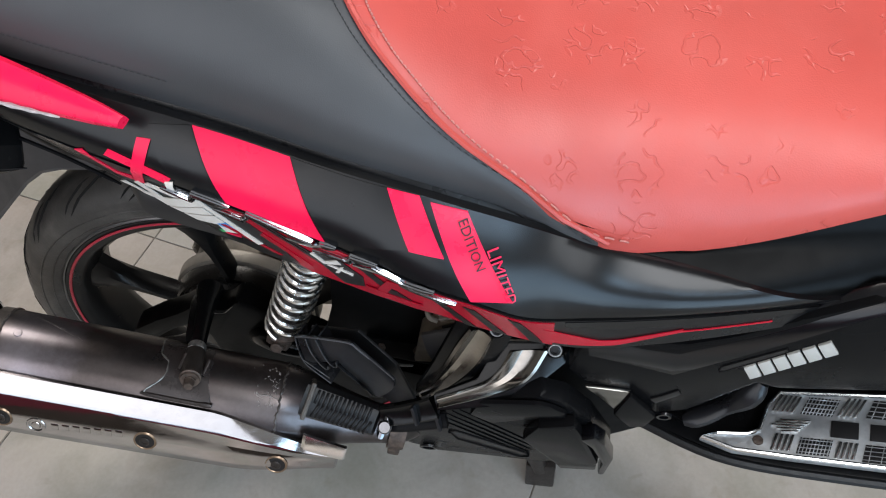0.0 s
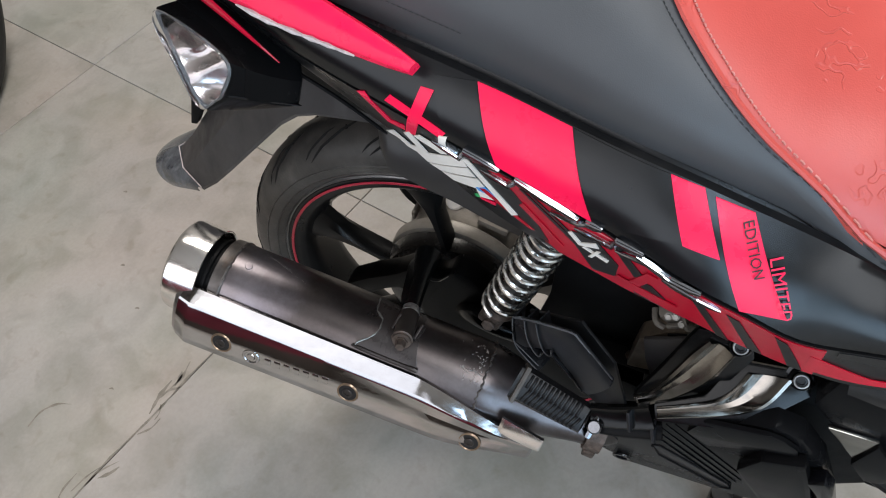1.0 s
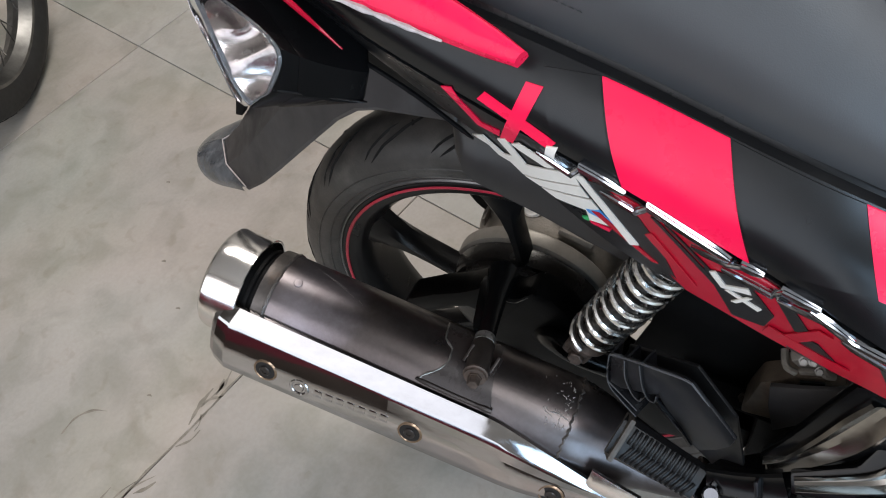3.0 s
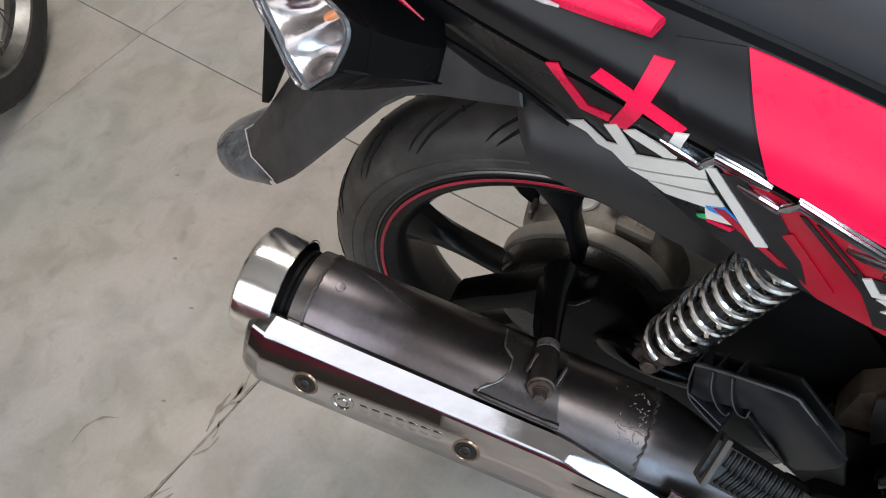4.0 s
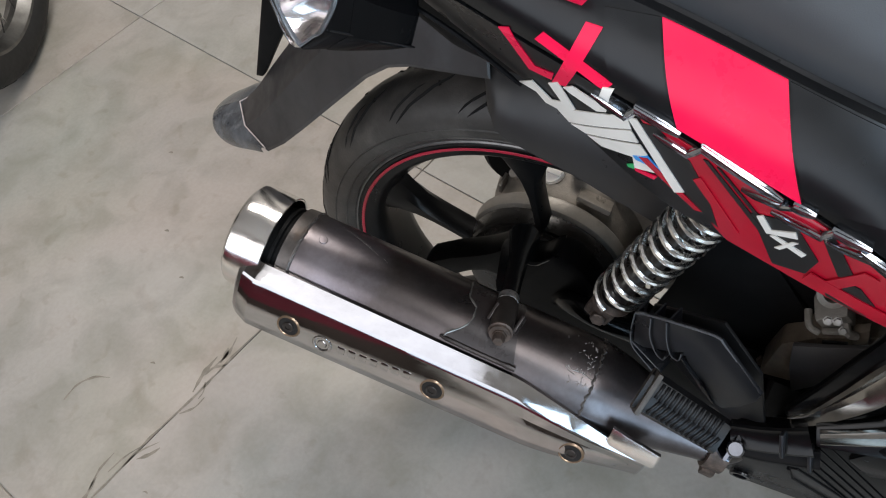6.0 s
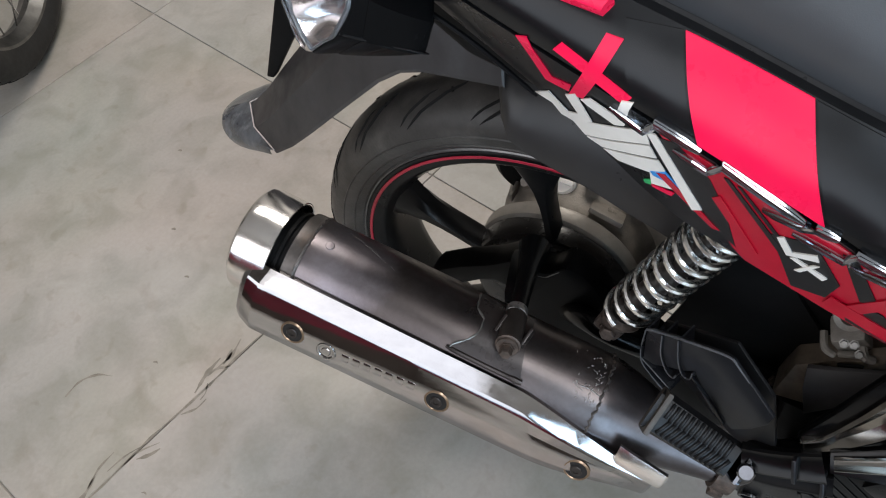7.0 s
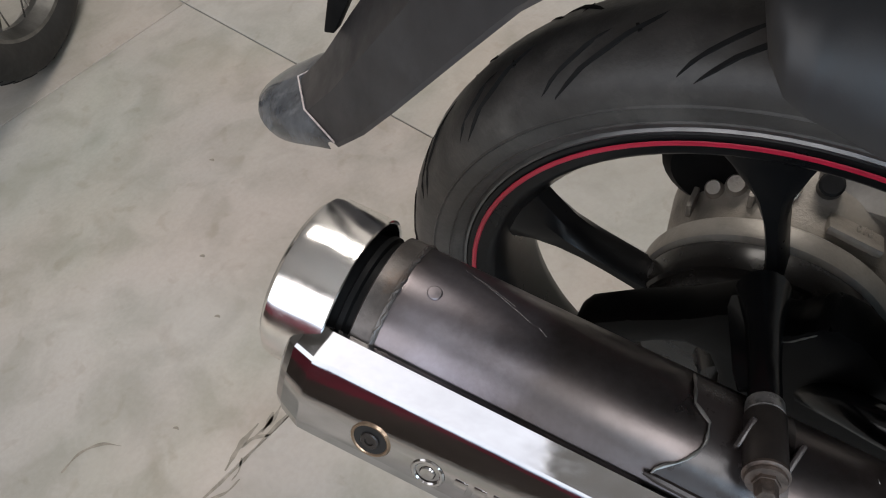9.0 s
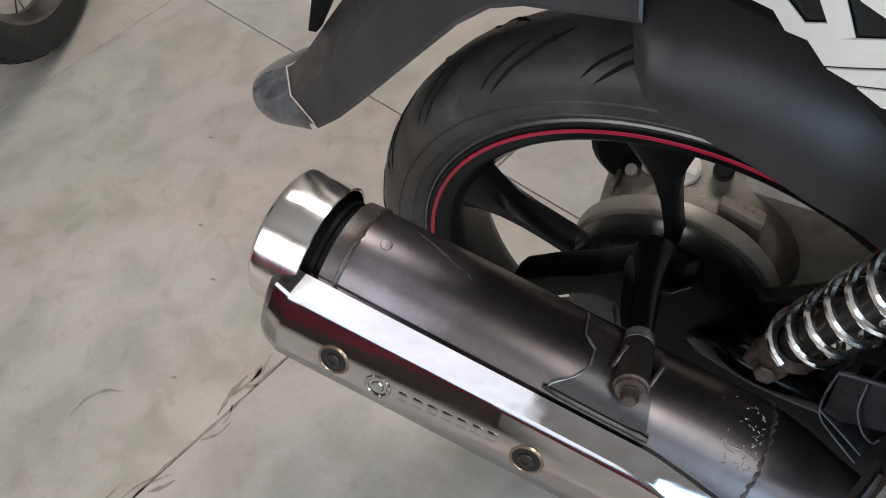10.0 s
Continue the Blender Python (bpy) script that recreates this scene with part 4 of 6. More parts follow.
lathe(bm, stay_at(.93), d, [(0, .0001), (0, .0060), (.0016, .0060), (.0016, .0052), (.0072, .0050), (.0084, .0042), (.0084, .0001)], 6)
part("bolt", bm, M_RUST, arm, "dull hexagon bolt")
bm = bmesh.new()
for o in ((.0075, -.1640, .4705), (.0300, -.1660, .4660)):
    block(bm, o, (.0030, .016, .013), pose(0, 0, 0, 18, 8, -12), .0012)
part("lug", bm, M_STRAP, arm, "black mounting lugs")
bm = bmesh.new()
tube(bm, smooth_path([(.02, -.06, .36), (.05, -.09, .40), (.085, -.10, .405), (.14, -.085, .375), (.2, -.07, .35)], 24), .011, 12)
part("lower_arm", bm, M_ARM, arm)

# ---- shock absorber ----
S0, S1 = Vector((.0818, -.1122, .4415)), Vector((.1570, -.1315, .6410))
def shock():
    d = (S1 - S0).normalized()
    ax, s, u = frame_of(d)
    bm = bmesh.new()
    tube(bm, [S0 + d * .008, S0 + d * .05], [.0125, .010], 16)
    tube(bm, [S0 + d * .05, S0 + d * .13], .0095, 16)
    tube(bm, [S0 + d * .12, S1], .0055, 14)
    damper = part("shock_absorber", bm, M_BUSH, bike, "rear shock absorber with a chrome coil spring")
    bm = bmesh.new()
    pts = []
    turns, length = 12.5, .186
    for k in range(int(turns * 22) + 1):
        q = k / (turns * 22)
        # wider pitch low down, tight at the top
        along = .034 + length * (1 - (1 - q) ** 1.35)
        a = 2 * math.pi * turns * q
        pts.append(S0 + d * along + (s * math.cos(a) + u * math.sin(a)) * .0178)
    tube(bm, pts, .0026, 8)
    part("spring", bm, M_SPRING, damper, "chrome coil spring")
    bm = bmesh.new()
    lathe(bm, S0 + d * .010, d, [(0, .0001), (0, .0125), (.012, .0135), (.016, .0145), (.019, .0175), (.0215, .0175), (.023, .012)], 24)
    block(bm, S0 + d * .004, (.020, .020, .024), axes_at((0, 0, 0), s, d).to_3x3().to_4x4(), .004)
    part("spring_seat", bm, M_RUST, damper, "dull steel lower mount")
    bm = bmesh.new()
    n = Vector((0, -1, .25)).normalized()
    hexbolt(bm, S0 + n * .009 + d * .004, n, .0066, .009)
    part("bolt", bm, M_RUST, damper, "hexagon bolt")
    return damper
shock()

# ---- muffler ----
MP = Vector((-.05, -.1672, .4353))
MD = Vector((.9695, .0171, -.2444)).normalized()
MS = MD.cross(Vector((0, 0, 1))).normalized()      # to the bike's right
MU = MS.cross(MD).normalized()                     # upwards
MR = .0421
def muf(a, s=0.0, u=0.0):
    """Point of the muffler: along from the anchor towards the front, to its right, up."""
    return MP + MD * a + MS * s + MU * u

def around(a, deg, r=MR):
    """Point of the muffler by its place along and the angle and distance round its axis."""
    return muf(a, r * math.cos(radians(deg)), r * math.sin(radians(deg)))

def muffler_steel():
    """Satin steel: violet-grey where it ran hot at the back, sooty brown in the middle, grey at the front cone."""
    m = material("heat_stained_steel", (0.13, 0.115, 0.11), 0.33, metal=0.92, spec=0.5, spread=0.22, spread_scale=9, rough_spread=0.25, grain=0.02, grain_scale=260, bump=0.012, bump_scale=160, stain=(0.055, 0.043, 0.037), stain_scale=26, stain_amount=0.35)
    nt = m.node_tree
    b = nt.nodes["Principled BSDF"]
    col = b.inputs["Base Color"].links[0].from_socket
    tc = nt.nodes.new("ShaderNodeTexCoord")
    dot = nt.nodes.new("ShaderNodeVectorMath")
    dot.operation = "DOT_PRODUCT"
    dot.inputs[1].default_value = MD
    nt.links.new(tc.outputs["Object"], dot.inputs[0])
    wob = nt.nodes.new("ShaderNodeTexNoise")
    wob.inputs["Scale"].default_value, wob.inputs["Detail"].default_value = 24.0, 4.0
    nt.links.new(tc.outputs["Object"], wob.inputs["Vector"])
    add = nt.nodes.new("ShaderNodeMath")
    add.operation, add.inputs[1].default_value = "MULTIPLY_ADD", 0.05
    nt.links.new(wob.outputs["Fac"], add.inputs[0])
    nt.links.new(dot.outputs["Value"], add.inputs[2])
    base = MP.dot(MD) + .025
    ramp = nt.nodes.new("ShaderNodeValToRGB")
    fac = nt.nodes.new("ShaderNodeMapRange")
    fac.inputs["From Min"].default_value, fac.inputs["From Max"].default_value = base - .14, base + .26
    nt.links.new(add.outputs[0], fac.inputs["Value"])
    nt.links.new(fac.outputs[0], ramp.inputs[0])
    ramp.color_ramp.interpolation = "EASE"
    stops = ((0.0, (1.15, 1.07, 1.02)), (0.10, (1.72, 1.74, 1.95)), (0.17, (1.40, 1.40, 1.56)), (0.25, (0.66, 0.62, 0.61)), (0.52, (0.84, 0.80, 0.80)), (0.68, (0.90, 0.87, 0.88)), (0.74, (0.98, 0.98, 1.04)), (1.0, (0.80, 0.78, 0.82)))
    el = ramp.color_ramp.elements
    while len(el) < len(stops):
        el.new(0.5)
    for e, (p, c) in zip(el, stops):
        e.position, e.color = p, (*(v / 2 for v in c), 1)
    mul = nt.nodes.new("ShaderNodeMix")
    mul.data_type, mul.blend_type, mul.clamp_result = "RGBA", "MULTIPLY", False
    mul.inputs[0].default_value = 1.0
    nt.links.new(col, mul.inputs[6])
    nt.links.new(ramp.outputs[0], mul.inputs[7])
    dbl = nt.nodes.new("ShaderNodeVectorMath")
    dbl.operation = "SCALE"
    dbl.inputs["Scale"].default_value = 2.0
    nt.links.new(mul.outputs[2], dbl.inputs[0])
    nt.links.new(dbl.outputs[0], b.inputs["Base Color"])
    return m

M_MUFFLER = muffler_steel()
bm = bmesh.new()
lathe(bm, MP, MD, [(-.137, .0001), (-.137, .0385), (-.1362, .0405), (-.1345, .0415), (-.12, MR), (.00, MR), (.10, MR), (.1405, MR), (.150, .0412), (.168, .0375), (.190, .031), (.215, .0245), (.245, .0185), (.265, .0165)], 72, caps=False)
muffler = part("muffler", bm, M_MUFFLER, bike, "heat-stained dark steel muffler")
bm = bmesh.new()
lathe(bm, MP, MD, [(-.1362, .0412), (-.1355, .0424), (-.1262, .0428), (-.1250, .0434), (-.1236, .0432), (-.1225, .0422)], 72)
part("end_band", bm, M_BAND, muffler, "rust-tinged end band")
def weld_ring(a, r, thick, name, label):
    b2 = bmesh.new()
    bead = []
    for k in range(120):
        t = 2 * math.pi * k / 120
        bead.append(MP + MD * (a + .0007 * math.sin(k * 2.1) + .0005 * math.sin(k * .7)) + (MS * math.cos(t) + MU * math.sin(t)) * r)
    tube(b2, bead, [thick * (1 + .35 * math.sin(k * 1.9)) for k in range(120)], 6, up=tuple(MD), closed=True)
    return part(name, b2, M_BAND, muffler, label)
weld_ring(-.1238, .0428, .0008, "weld", "rusty weld line")
weld_ring(.1418, .0420, .0012, "weld", "rough weld bead")
bm = bmesh.new()
rs = random.Random(11)
for k in range(46):
    a, d = .1375 - abs(rs.gauss(0, .008)), rs.uniform(58, 118)
    step = rs.uniform(1, 4)
    tube(bm, [around(a, d, MR), around(a + rs.uniform(-.002, .002), d + step, MR + .0001)], [rs.uniform(.0002, .0006), rs.uniform(.0002, .0005)], 5)
part("weld_spatter", bm, M_CHIP2, muffler, "pale weld spatter")
bm = bmesh.new()
path = smooth_path([around(.1185, 76), around(.122, 73), around(.130, 74), around(.141, 71)], 20)
tube(bm, path, [.0003 + .0007 * abs(noise.noise(p * 260)) for p in path], 5)
path = smooth_path([around(.1185, 76), around(.120, 71), around(.126, 69)], 12)
tube(bm, path, .0004, 5)
part("weld_scar", bm, M_CHIP2, muffler, "pale scratch")
bm = bmesh.new()
for (a0, d0), (a1, d1) in (((-.101, 127), (-.060, 104)), ((-.094, 124), (-.070, 112)), ((-.055, 103), (-.050, 99))):
    path = [around(a0 + (a1 - a0) * k / 14, d0 + (d1 - d0) * k / 14, MR) for k in range(15)]
    tube(bm, path, [.00003 + .00018 * abs(noise.noise(p * 300)) for p in path], 4)
part("scratch", bm, M_CHIP2, muffler, "fine pale scratches")
bm = bmesh.new()
lathe(bm, around(-.1072, 92), around(0, 92) - MP, [(-.001, .0040), (.0003, .0039), (.0007, .0034), (.0008, .0001)], 18)
part("rivet", bm, M_MUFFLER, muffler)
# chrome end cap: an open cup over the end of the body
bm = bmesh.new()
C0, C1, CR = -.1480, -.1830, .0467
lathe(bm, MP, MD, [(C0 - .004, CR - .0020), (C0, CR - .0016), (C0 + .0006, CR - .0006), (C0, CR + .0002), (C0 - .010, CR + .0002), (C1 + .0075, CR), (C1 + .0035, CR - .0010), (C1 + .0008, CR - .0040), (C1, CR - .0085), (C1, .024), (C1 + .008, .022)], 72)
lathe(bm, MP, MD, [(C0 - .004, CR - .0020), (C1 + .010, CR - .0022), (C1 + .006, .036)], 72)
part("end_cap", bm, M_CAP, muffler, "polished chrome end cap")
bm = bmesh.new()
lathe(bm, MP, MD, [(-.136, .0375), (-.1405, .0372), (-.1415, .0395), (-.1445, .0395), (-.1455, .0370), (C1 + .012, .0365), (C1 + .012, .0001)], 48)
part("inner_pipe", bm, M_MATT, muffler, "dark inner sleeve")
# saddle plate that carries the stay
bm = bmesh.new()
loops = []
for k in range(19):
    d = 49 + 78 * k / 18
    back = curve([(49, .0176), (54, .0190), (62, .0262), (70, .0310), (80, .0338), (88, .0330), (94, .0322), (99, .0245), (110, .0225), (127, .0205)], d)
    front = curve([(49, .0794), (70, .0745), (84, .0722), (127, .070)], d)
    loops.append([around(back, d, MR + .0002), around(back, d, MR + .0022), around(front, d, MR + .0022), around(front, d, MR + .0002)])
rings(bm, loops)
strap = part("strap", bm, M_STRAP, muffler, "black steel saddle plate on the muffler")
bm = bmesh.new()
tube(bm, [l[1] for l in loops], [.0005 + .0003 * (k % 3) for k in range(19)], 6)
part("strap_lip", bm, M_STEEL, strap, "bare metal lip")
bm = bmesh.new()
path = [around(.0145 + .0665 * k / 12, 48 - .6 * math.sin(math.pi * k / 12), MR + .0022) for k in range(13)]
tube(bm, path, [.0010, .0020] + [.0022] * 9 + [.0030, .0022], 8)
part("strap_edge", bm, M_STRAP, strap, "rolled lower edge")

# heat shield: a faceted chrome shell along the outer side
SHIELD = ((42, .0440), (41, .0468), (25, .0530), (22.5, .0540), (20, .0547), (8, .0590), (3, .0615), (-2, .0637), (-12, .0696), (-20, .0726), (-28, .0728), (-38, .0694), (-48, .0627), (-58, .0538))
def shield_top(a):
    return 42 - 21 * min(max((a - .085) / .085, 0), 1) ** 1.2
def ease(q):
    q = min(max(q, 0), 1)
    return q * q * (3 - 2 * q)
def shield_foot(a):
    return -58 + 26 * ease((a - .06) / .14)
def shield_point(a, deg):
    """A point of the shield's outer face by the unbent angle of its section."""
    r = float(np.interp(-deg, [-d for d, _ in SHIELD], [q for _, q in SHIELD]))
    r *= 1 - .09 * min(max((a + .14) / .32, 0), 1) * (1 if deg < 10 else .4)
    r += (min(r, .049) - r) * ease((a - .10) / .13) ** 1.25
    turn = deg * shield_top(a) / 42 if deg > 0 else deg * shield_foot(a) / -58
    return around(a, turn, r)

def shield():
    bm = bmesh.new()
    n = 40
    begin = lambda d: -.1415 - .0045 * min(max((42 - d) / 20, 0), 1) + .003 * max(0, -d - 20) / 38
    vs, rows = [], []
    for k in range(n + 1):
        s = k / n
        rows.append([shield_point(begin(d) + (.204 - begin(d)) * s, d) for d, _ in SHIELD])
    vs = [[bm.verts.new(p) for p in r] for r in rows]
    def draw(A, B):
        for j in range(len(A) - 1):
            bm.faces.new((A[j], A[j + 1], B[j + 1], B[j]))
    for A, B in zip(vs, vs[1:]):
        draw(A, B)
    # chamfered, rounded rear end
    last = vs[0]
    for back, shrink in ((.0012, .004), (.0120, .065), (.0160, .105), (.0185, .18), (.0190, .34)):
        ring = [bm.verts.new(p - MD * back - (p - (MP + MD * (p - MP).dot(MD))) * shrink) for p in rows[0]]
        draw(last, ring)
        last = ring
    # rounded front end
    last = vs[-1]
    for ahead, shrink in ((.0015, .012), (.003, .05), (.003, .16)):
        ring = [bm.verts.new(p + MD * ahead - (p - (MP + MD * (p - MP).dot(MD))) * shrink) for p in rows[-1]]
        draw(last, ring)
        last = ring
    return part("heat_shield", bm, M_CHROME, muffler, "polished chrome heat shield with embossing", crease=9.5)
shell = shield()

def recess(a, deg):
    """A cup rim round a flat dark disc for the hole's shade, with a socket screw on it."""
    p = shield_point(a, deg)
    n = (shield_point(a, deg + 4) - shield_point(a, deg - 4)).cross(MD).normalized()
    if n.dot(p - MP) < 0:
        n = -n
    bm = bmesh.new()
    lathe(bm, p, n, [(-.0004, .0112), (.0008, .0102), (.0008, .0094), (-.0002, .0086)], 30)
    part("cup", bm, M_CUP, shell, "heat-browned cup rim")
    bm = bmesh.new()
    lathe(bm, p, n, [(.0001, .0090), (.0003, .0088), (.0003, .0001)], 30)
    part("hole", bm, M_DARK, shell, "flat dark disc for the shade in a screw hole")
    bm = bmesh.new()
    lathe(bm, p + n * .0003, n, [(0, .0050), (.0008, .0050), (.0014, .0044), (.0014, .0026), (.0006, .0024), (.0006, .0001)], 18)
    part("screw", bm, M_BUSH, shell, "socket head screw")

for a, deg in ((-.106, -2.5), (.026, -2.5), (.150, -9)):
    recess(a, deg)

# embossed mark and unreadable writing as plain bars
def emboss():
    def place(a, deg):
        p = shield_point(a, deg)
        up = (shield_point(a, deg + 3) - shield_point(a, deg - 3)).normalized()
        return p, up
    p, up = place(-.074, -5)
    nrm = MD.cross(up).normalized()
    if nrm.dot(p - MP) < 0:
        nrm = -nrm
    bm = bmesh.new()
    lathe(bm, p, nrm, [(0, .0090), (.0007, .0082), (.0007, .0070), (0, .0062)], 28)
    lathe(bm, p, nrm, [(0, .0042), (.0008, .0036), (.0009, .0001)], 20)
    part("emblem", bm, M_CHROME, shell, "embossed round emblem")
    for k in range(7):
        p, up = place(-.0570 + .0098 * k, -3.5 + .7 * k)
        bm = bmesh.new()
        block(bm, p, (.0066, .0074, .0007), axes_at((0, 0, 0), MD, up).to_3x3().to_4x4(), .0003)
        part("embossed_bar", bm, M_CHROME, shell, "embossed bar")
emboss()
# chrome tip at the front of the shield
bm = bmesh.new()
loops = []
for a, hi, lo, r in ((.170, 37, 20, .0485), (.173, 37.5, 18.5, .0505), (.182, 36, 17, .0508), (.198, 33, 13.5, .0500), (.2110, 30, 11, .0492), (.2128, 29, 11.5, .0480)):
    loops.append([around(a, lo, r - .004), around(a, lo, r), around(a, lo + (hi - lo) * .5, r + .0008), around(a, hi, r), around(a, hi, r - .004)])
rings(bm, loops)
part("shield_tip", bm, M_CAP, shell, "chrome shield tip", crease=24)
# header pipe and clamp
bm = bmesh.new()
tube(bm, smooth_path([muf(.24), muf(.262), (.225, -.138, .352), (.265, -.100, .320), (.33, -.06, .29), (.42, -.02, .28)], 26), .0150, 16)
pipe = part("header_pipe", bm, M_BUSH, muffler, "rusty header pipe")
bm = bmesh.new()
lathe(bm, muf(.252), MD, [(0, .017), (0, .0215), (.016, .0215), (.016, .017)], 28)
block(bm, muf(.260, .018, -.012), (.012, .010, .010), axes_at((0, 0, 0), MD, MS).to_3x3().to_4x4(), .002)
part("clamp", bm, M_RUST, muffler, "rusty exhaust clamp")

# ---- rear mudguard, inner fender ----
def fender():
    bm = bmesh.new()
    rows = []
    n = 30
    for k in range(n + 1):
        s = k / n
        a = radians(98 - 81 * s ** 1.25)
        half = .086 * min(1, (s * 11 + .03) ** .5)
        edge = float(np.interp(math.degrees(a), [17, 45, 63, 73, 86, 92, 95.5, 97, 98], [.235, .245, .252, .253, .266, .277, .294, .316, .327]))
        row = []
        for j in range(15):
            q = -1 + 2 * j / 14
            r = .328 - (.328 - edge) * (1 - (1 - abs(q) ** 2) ** .62)
            row.append(AX + Vector((r * math.cos(a), q * half, r * math.sin(a))))
        rows.append(row)
    vs = [[bm.verts.new(p) for p in r] for r in rows]
    for A, B in zip(vs, vs[1:]):
        for j in range(14):
            bm.faces.new((A[j], A[j + 1], B[j + 1], B[j]))
    ret = bmesh.ops.extrude_face_region(bm, geom=bm.faces[:])
    for v in ret["geom"]:
        if isinstance(v, bmesh.types.BMVert):
            d = v.co - Vector((AX.x, v.co.y, AX.z))
            v.co -= d.normalized() * .003
    return part("inner_fender", bm, M_FENDER, bike, "soft black plastic inner fender over the tyre", crease=75)
fender()

def mudguard():
    # roof-shaped: a right edge, a ridge set back from it, and a left edge
    edge = [(-.030, .626), (-.064, .622), (-.098, .618), (-.120, .610), (-.143, .592), (-.180, .554), (-.232, .500), (-.262, .470), (-.288, .449)]
    ridge = [(-.050, .745), (-.090, .718), (-.125, .690), (-.160, .659), (-.195, .624), (-.243, .572), (-.292, .514), (-.326, .472), (-.357, .440)]
    bm = bmesh.new()
    loops = []
    for k, ((ex, ez), (gx, gz)) in enumerate(zip(edge, ridge)):
        w = .064 - .008 * k / 8
        mx, mz = ex * .45 + gx * .55, ez * .45 + gz * .55 + .004
        loops.append([Vector(p) for p in ((ex, -w, ez), (mx, -w * .62, mz), (gx, 0, gz), (mx, w * .62, mz), (ex, w, ez))])
    vs = [[bm.verts.new(p) for p in r] for r in loops]
    for A, B in zip(vs, vs[1:]):
        for j in range(4):
            bm.faces.new((A[j], A[j + 1], B[j + 1], B[j]))
    ret = bmesh.ops.extrude_face_region(bm, geom=bm.faces[:])
    for v in ret["geom"]:
        if isinstance(v, bmesh.types.BMVert):
            v.co += Vector((.0022, 0, -.0022))
    guard = part("mudguard", bm, M_MUD, bike, "worn dark grey plastic rear mudguard", crease=11)
    # lighter tip bent down at its end
    bm = bmesh.new()
    knots = [(-.287, -.0562, .4500), (-.3262, -.0347, .4485), (-.3575, 0, .4412), (-.3262, .0347, .4485), (-.290, .0562, .4500)]
    top = [Vector(float(np.interp(k / 5, range(5), [p[i] for p in knots])) for i in range(3)) for k in range(21)]
    end = smooth_path([(-.296, -.056, .446), (-.368, -.034, .413), (-.406, -.006, .408), (-.404, .028, .410), (-.340, .055, .438)], 21)
    rows = []
    for q, lift in ((0, 0), (.15, .0017), (.3, .003), (.45, .0037), (.6, .004), (.75, .0032), (.88, .002), (1, -.002)):
        crinkle = lambda p: Vector((-.5, -.3, .8)) * .0035 * q * (1.1 - q) * noise.noise(p * 55)
        rows.append([a.lerp(b, q) + Vector((-.6 * lift, 0, lift)) + crinkle(a.lerp(b, q)) for a, b in zip(top, end)])
    vs = [[bm.verts.new(p) for p in r] for r in rows]
    for A, B in zip(vs, vs[1:]):
        for j in range(20):
            bm.faces.new((A[j], A[j + 1], B[j + 1], B[j]))
    ret = bmesh.ops.extrude_face_region(bm, geom=bm.faces[:])
    for v in ret["geom"]:
        if isinstance(v, bmesh.types.BMVert):
            v.co += Vector((.002, 0, -.0015))
    b2 = bmesh.new()
    tube(b2, [p + Vector((-.001, 0, .001)) for p in top], .0007, 6)
    part("flap_edge", b2, M_CHIP, guard, "pale worn edge")
    part("mud_flap", bm, M_CLEAR, guard, "dull scratched translucent flap")
    # plate bracket
    bm = bmesh.new()
    plate(bm, [(-.316, .496), (-.307, .497), (-.266, .560), (-.215, .66), (-.20, .72), (-.225, .72), (-.275, .60)], .010, axes_at((0, .004, 0), (1, 0, 0), (0, 0, 1)), .002)
    part("plate_bracket", bm, M_MATT, guard, "black plate bracket")
    return guard
mudguard()

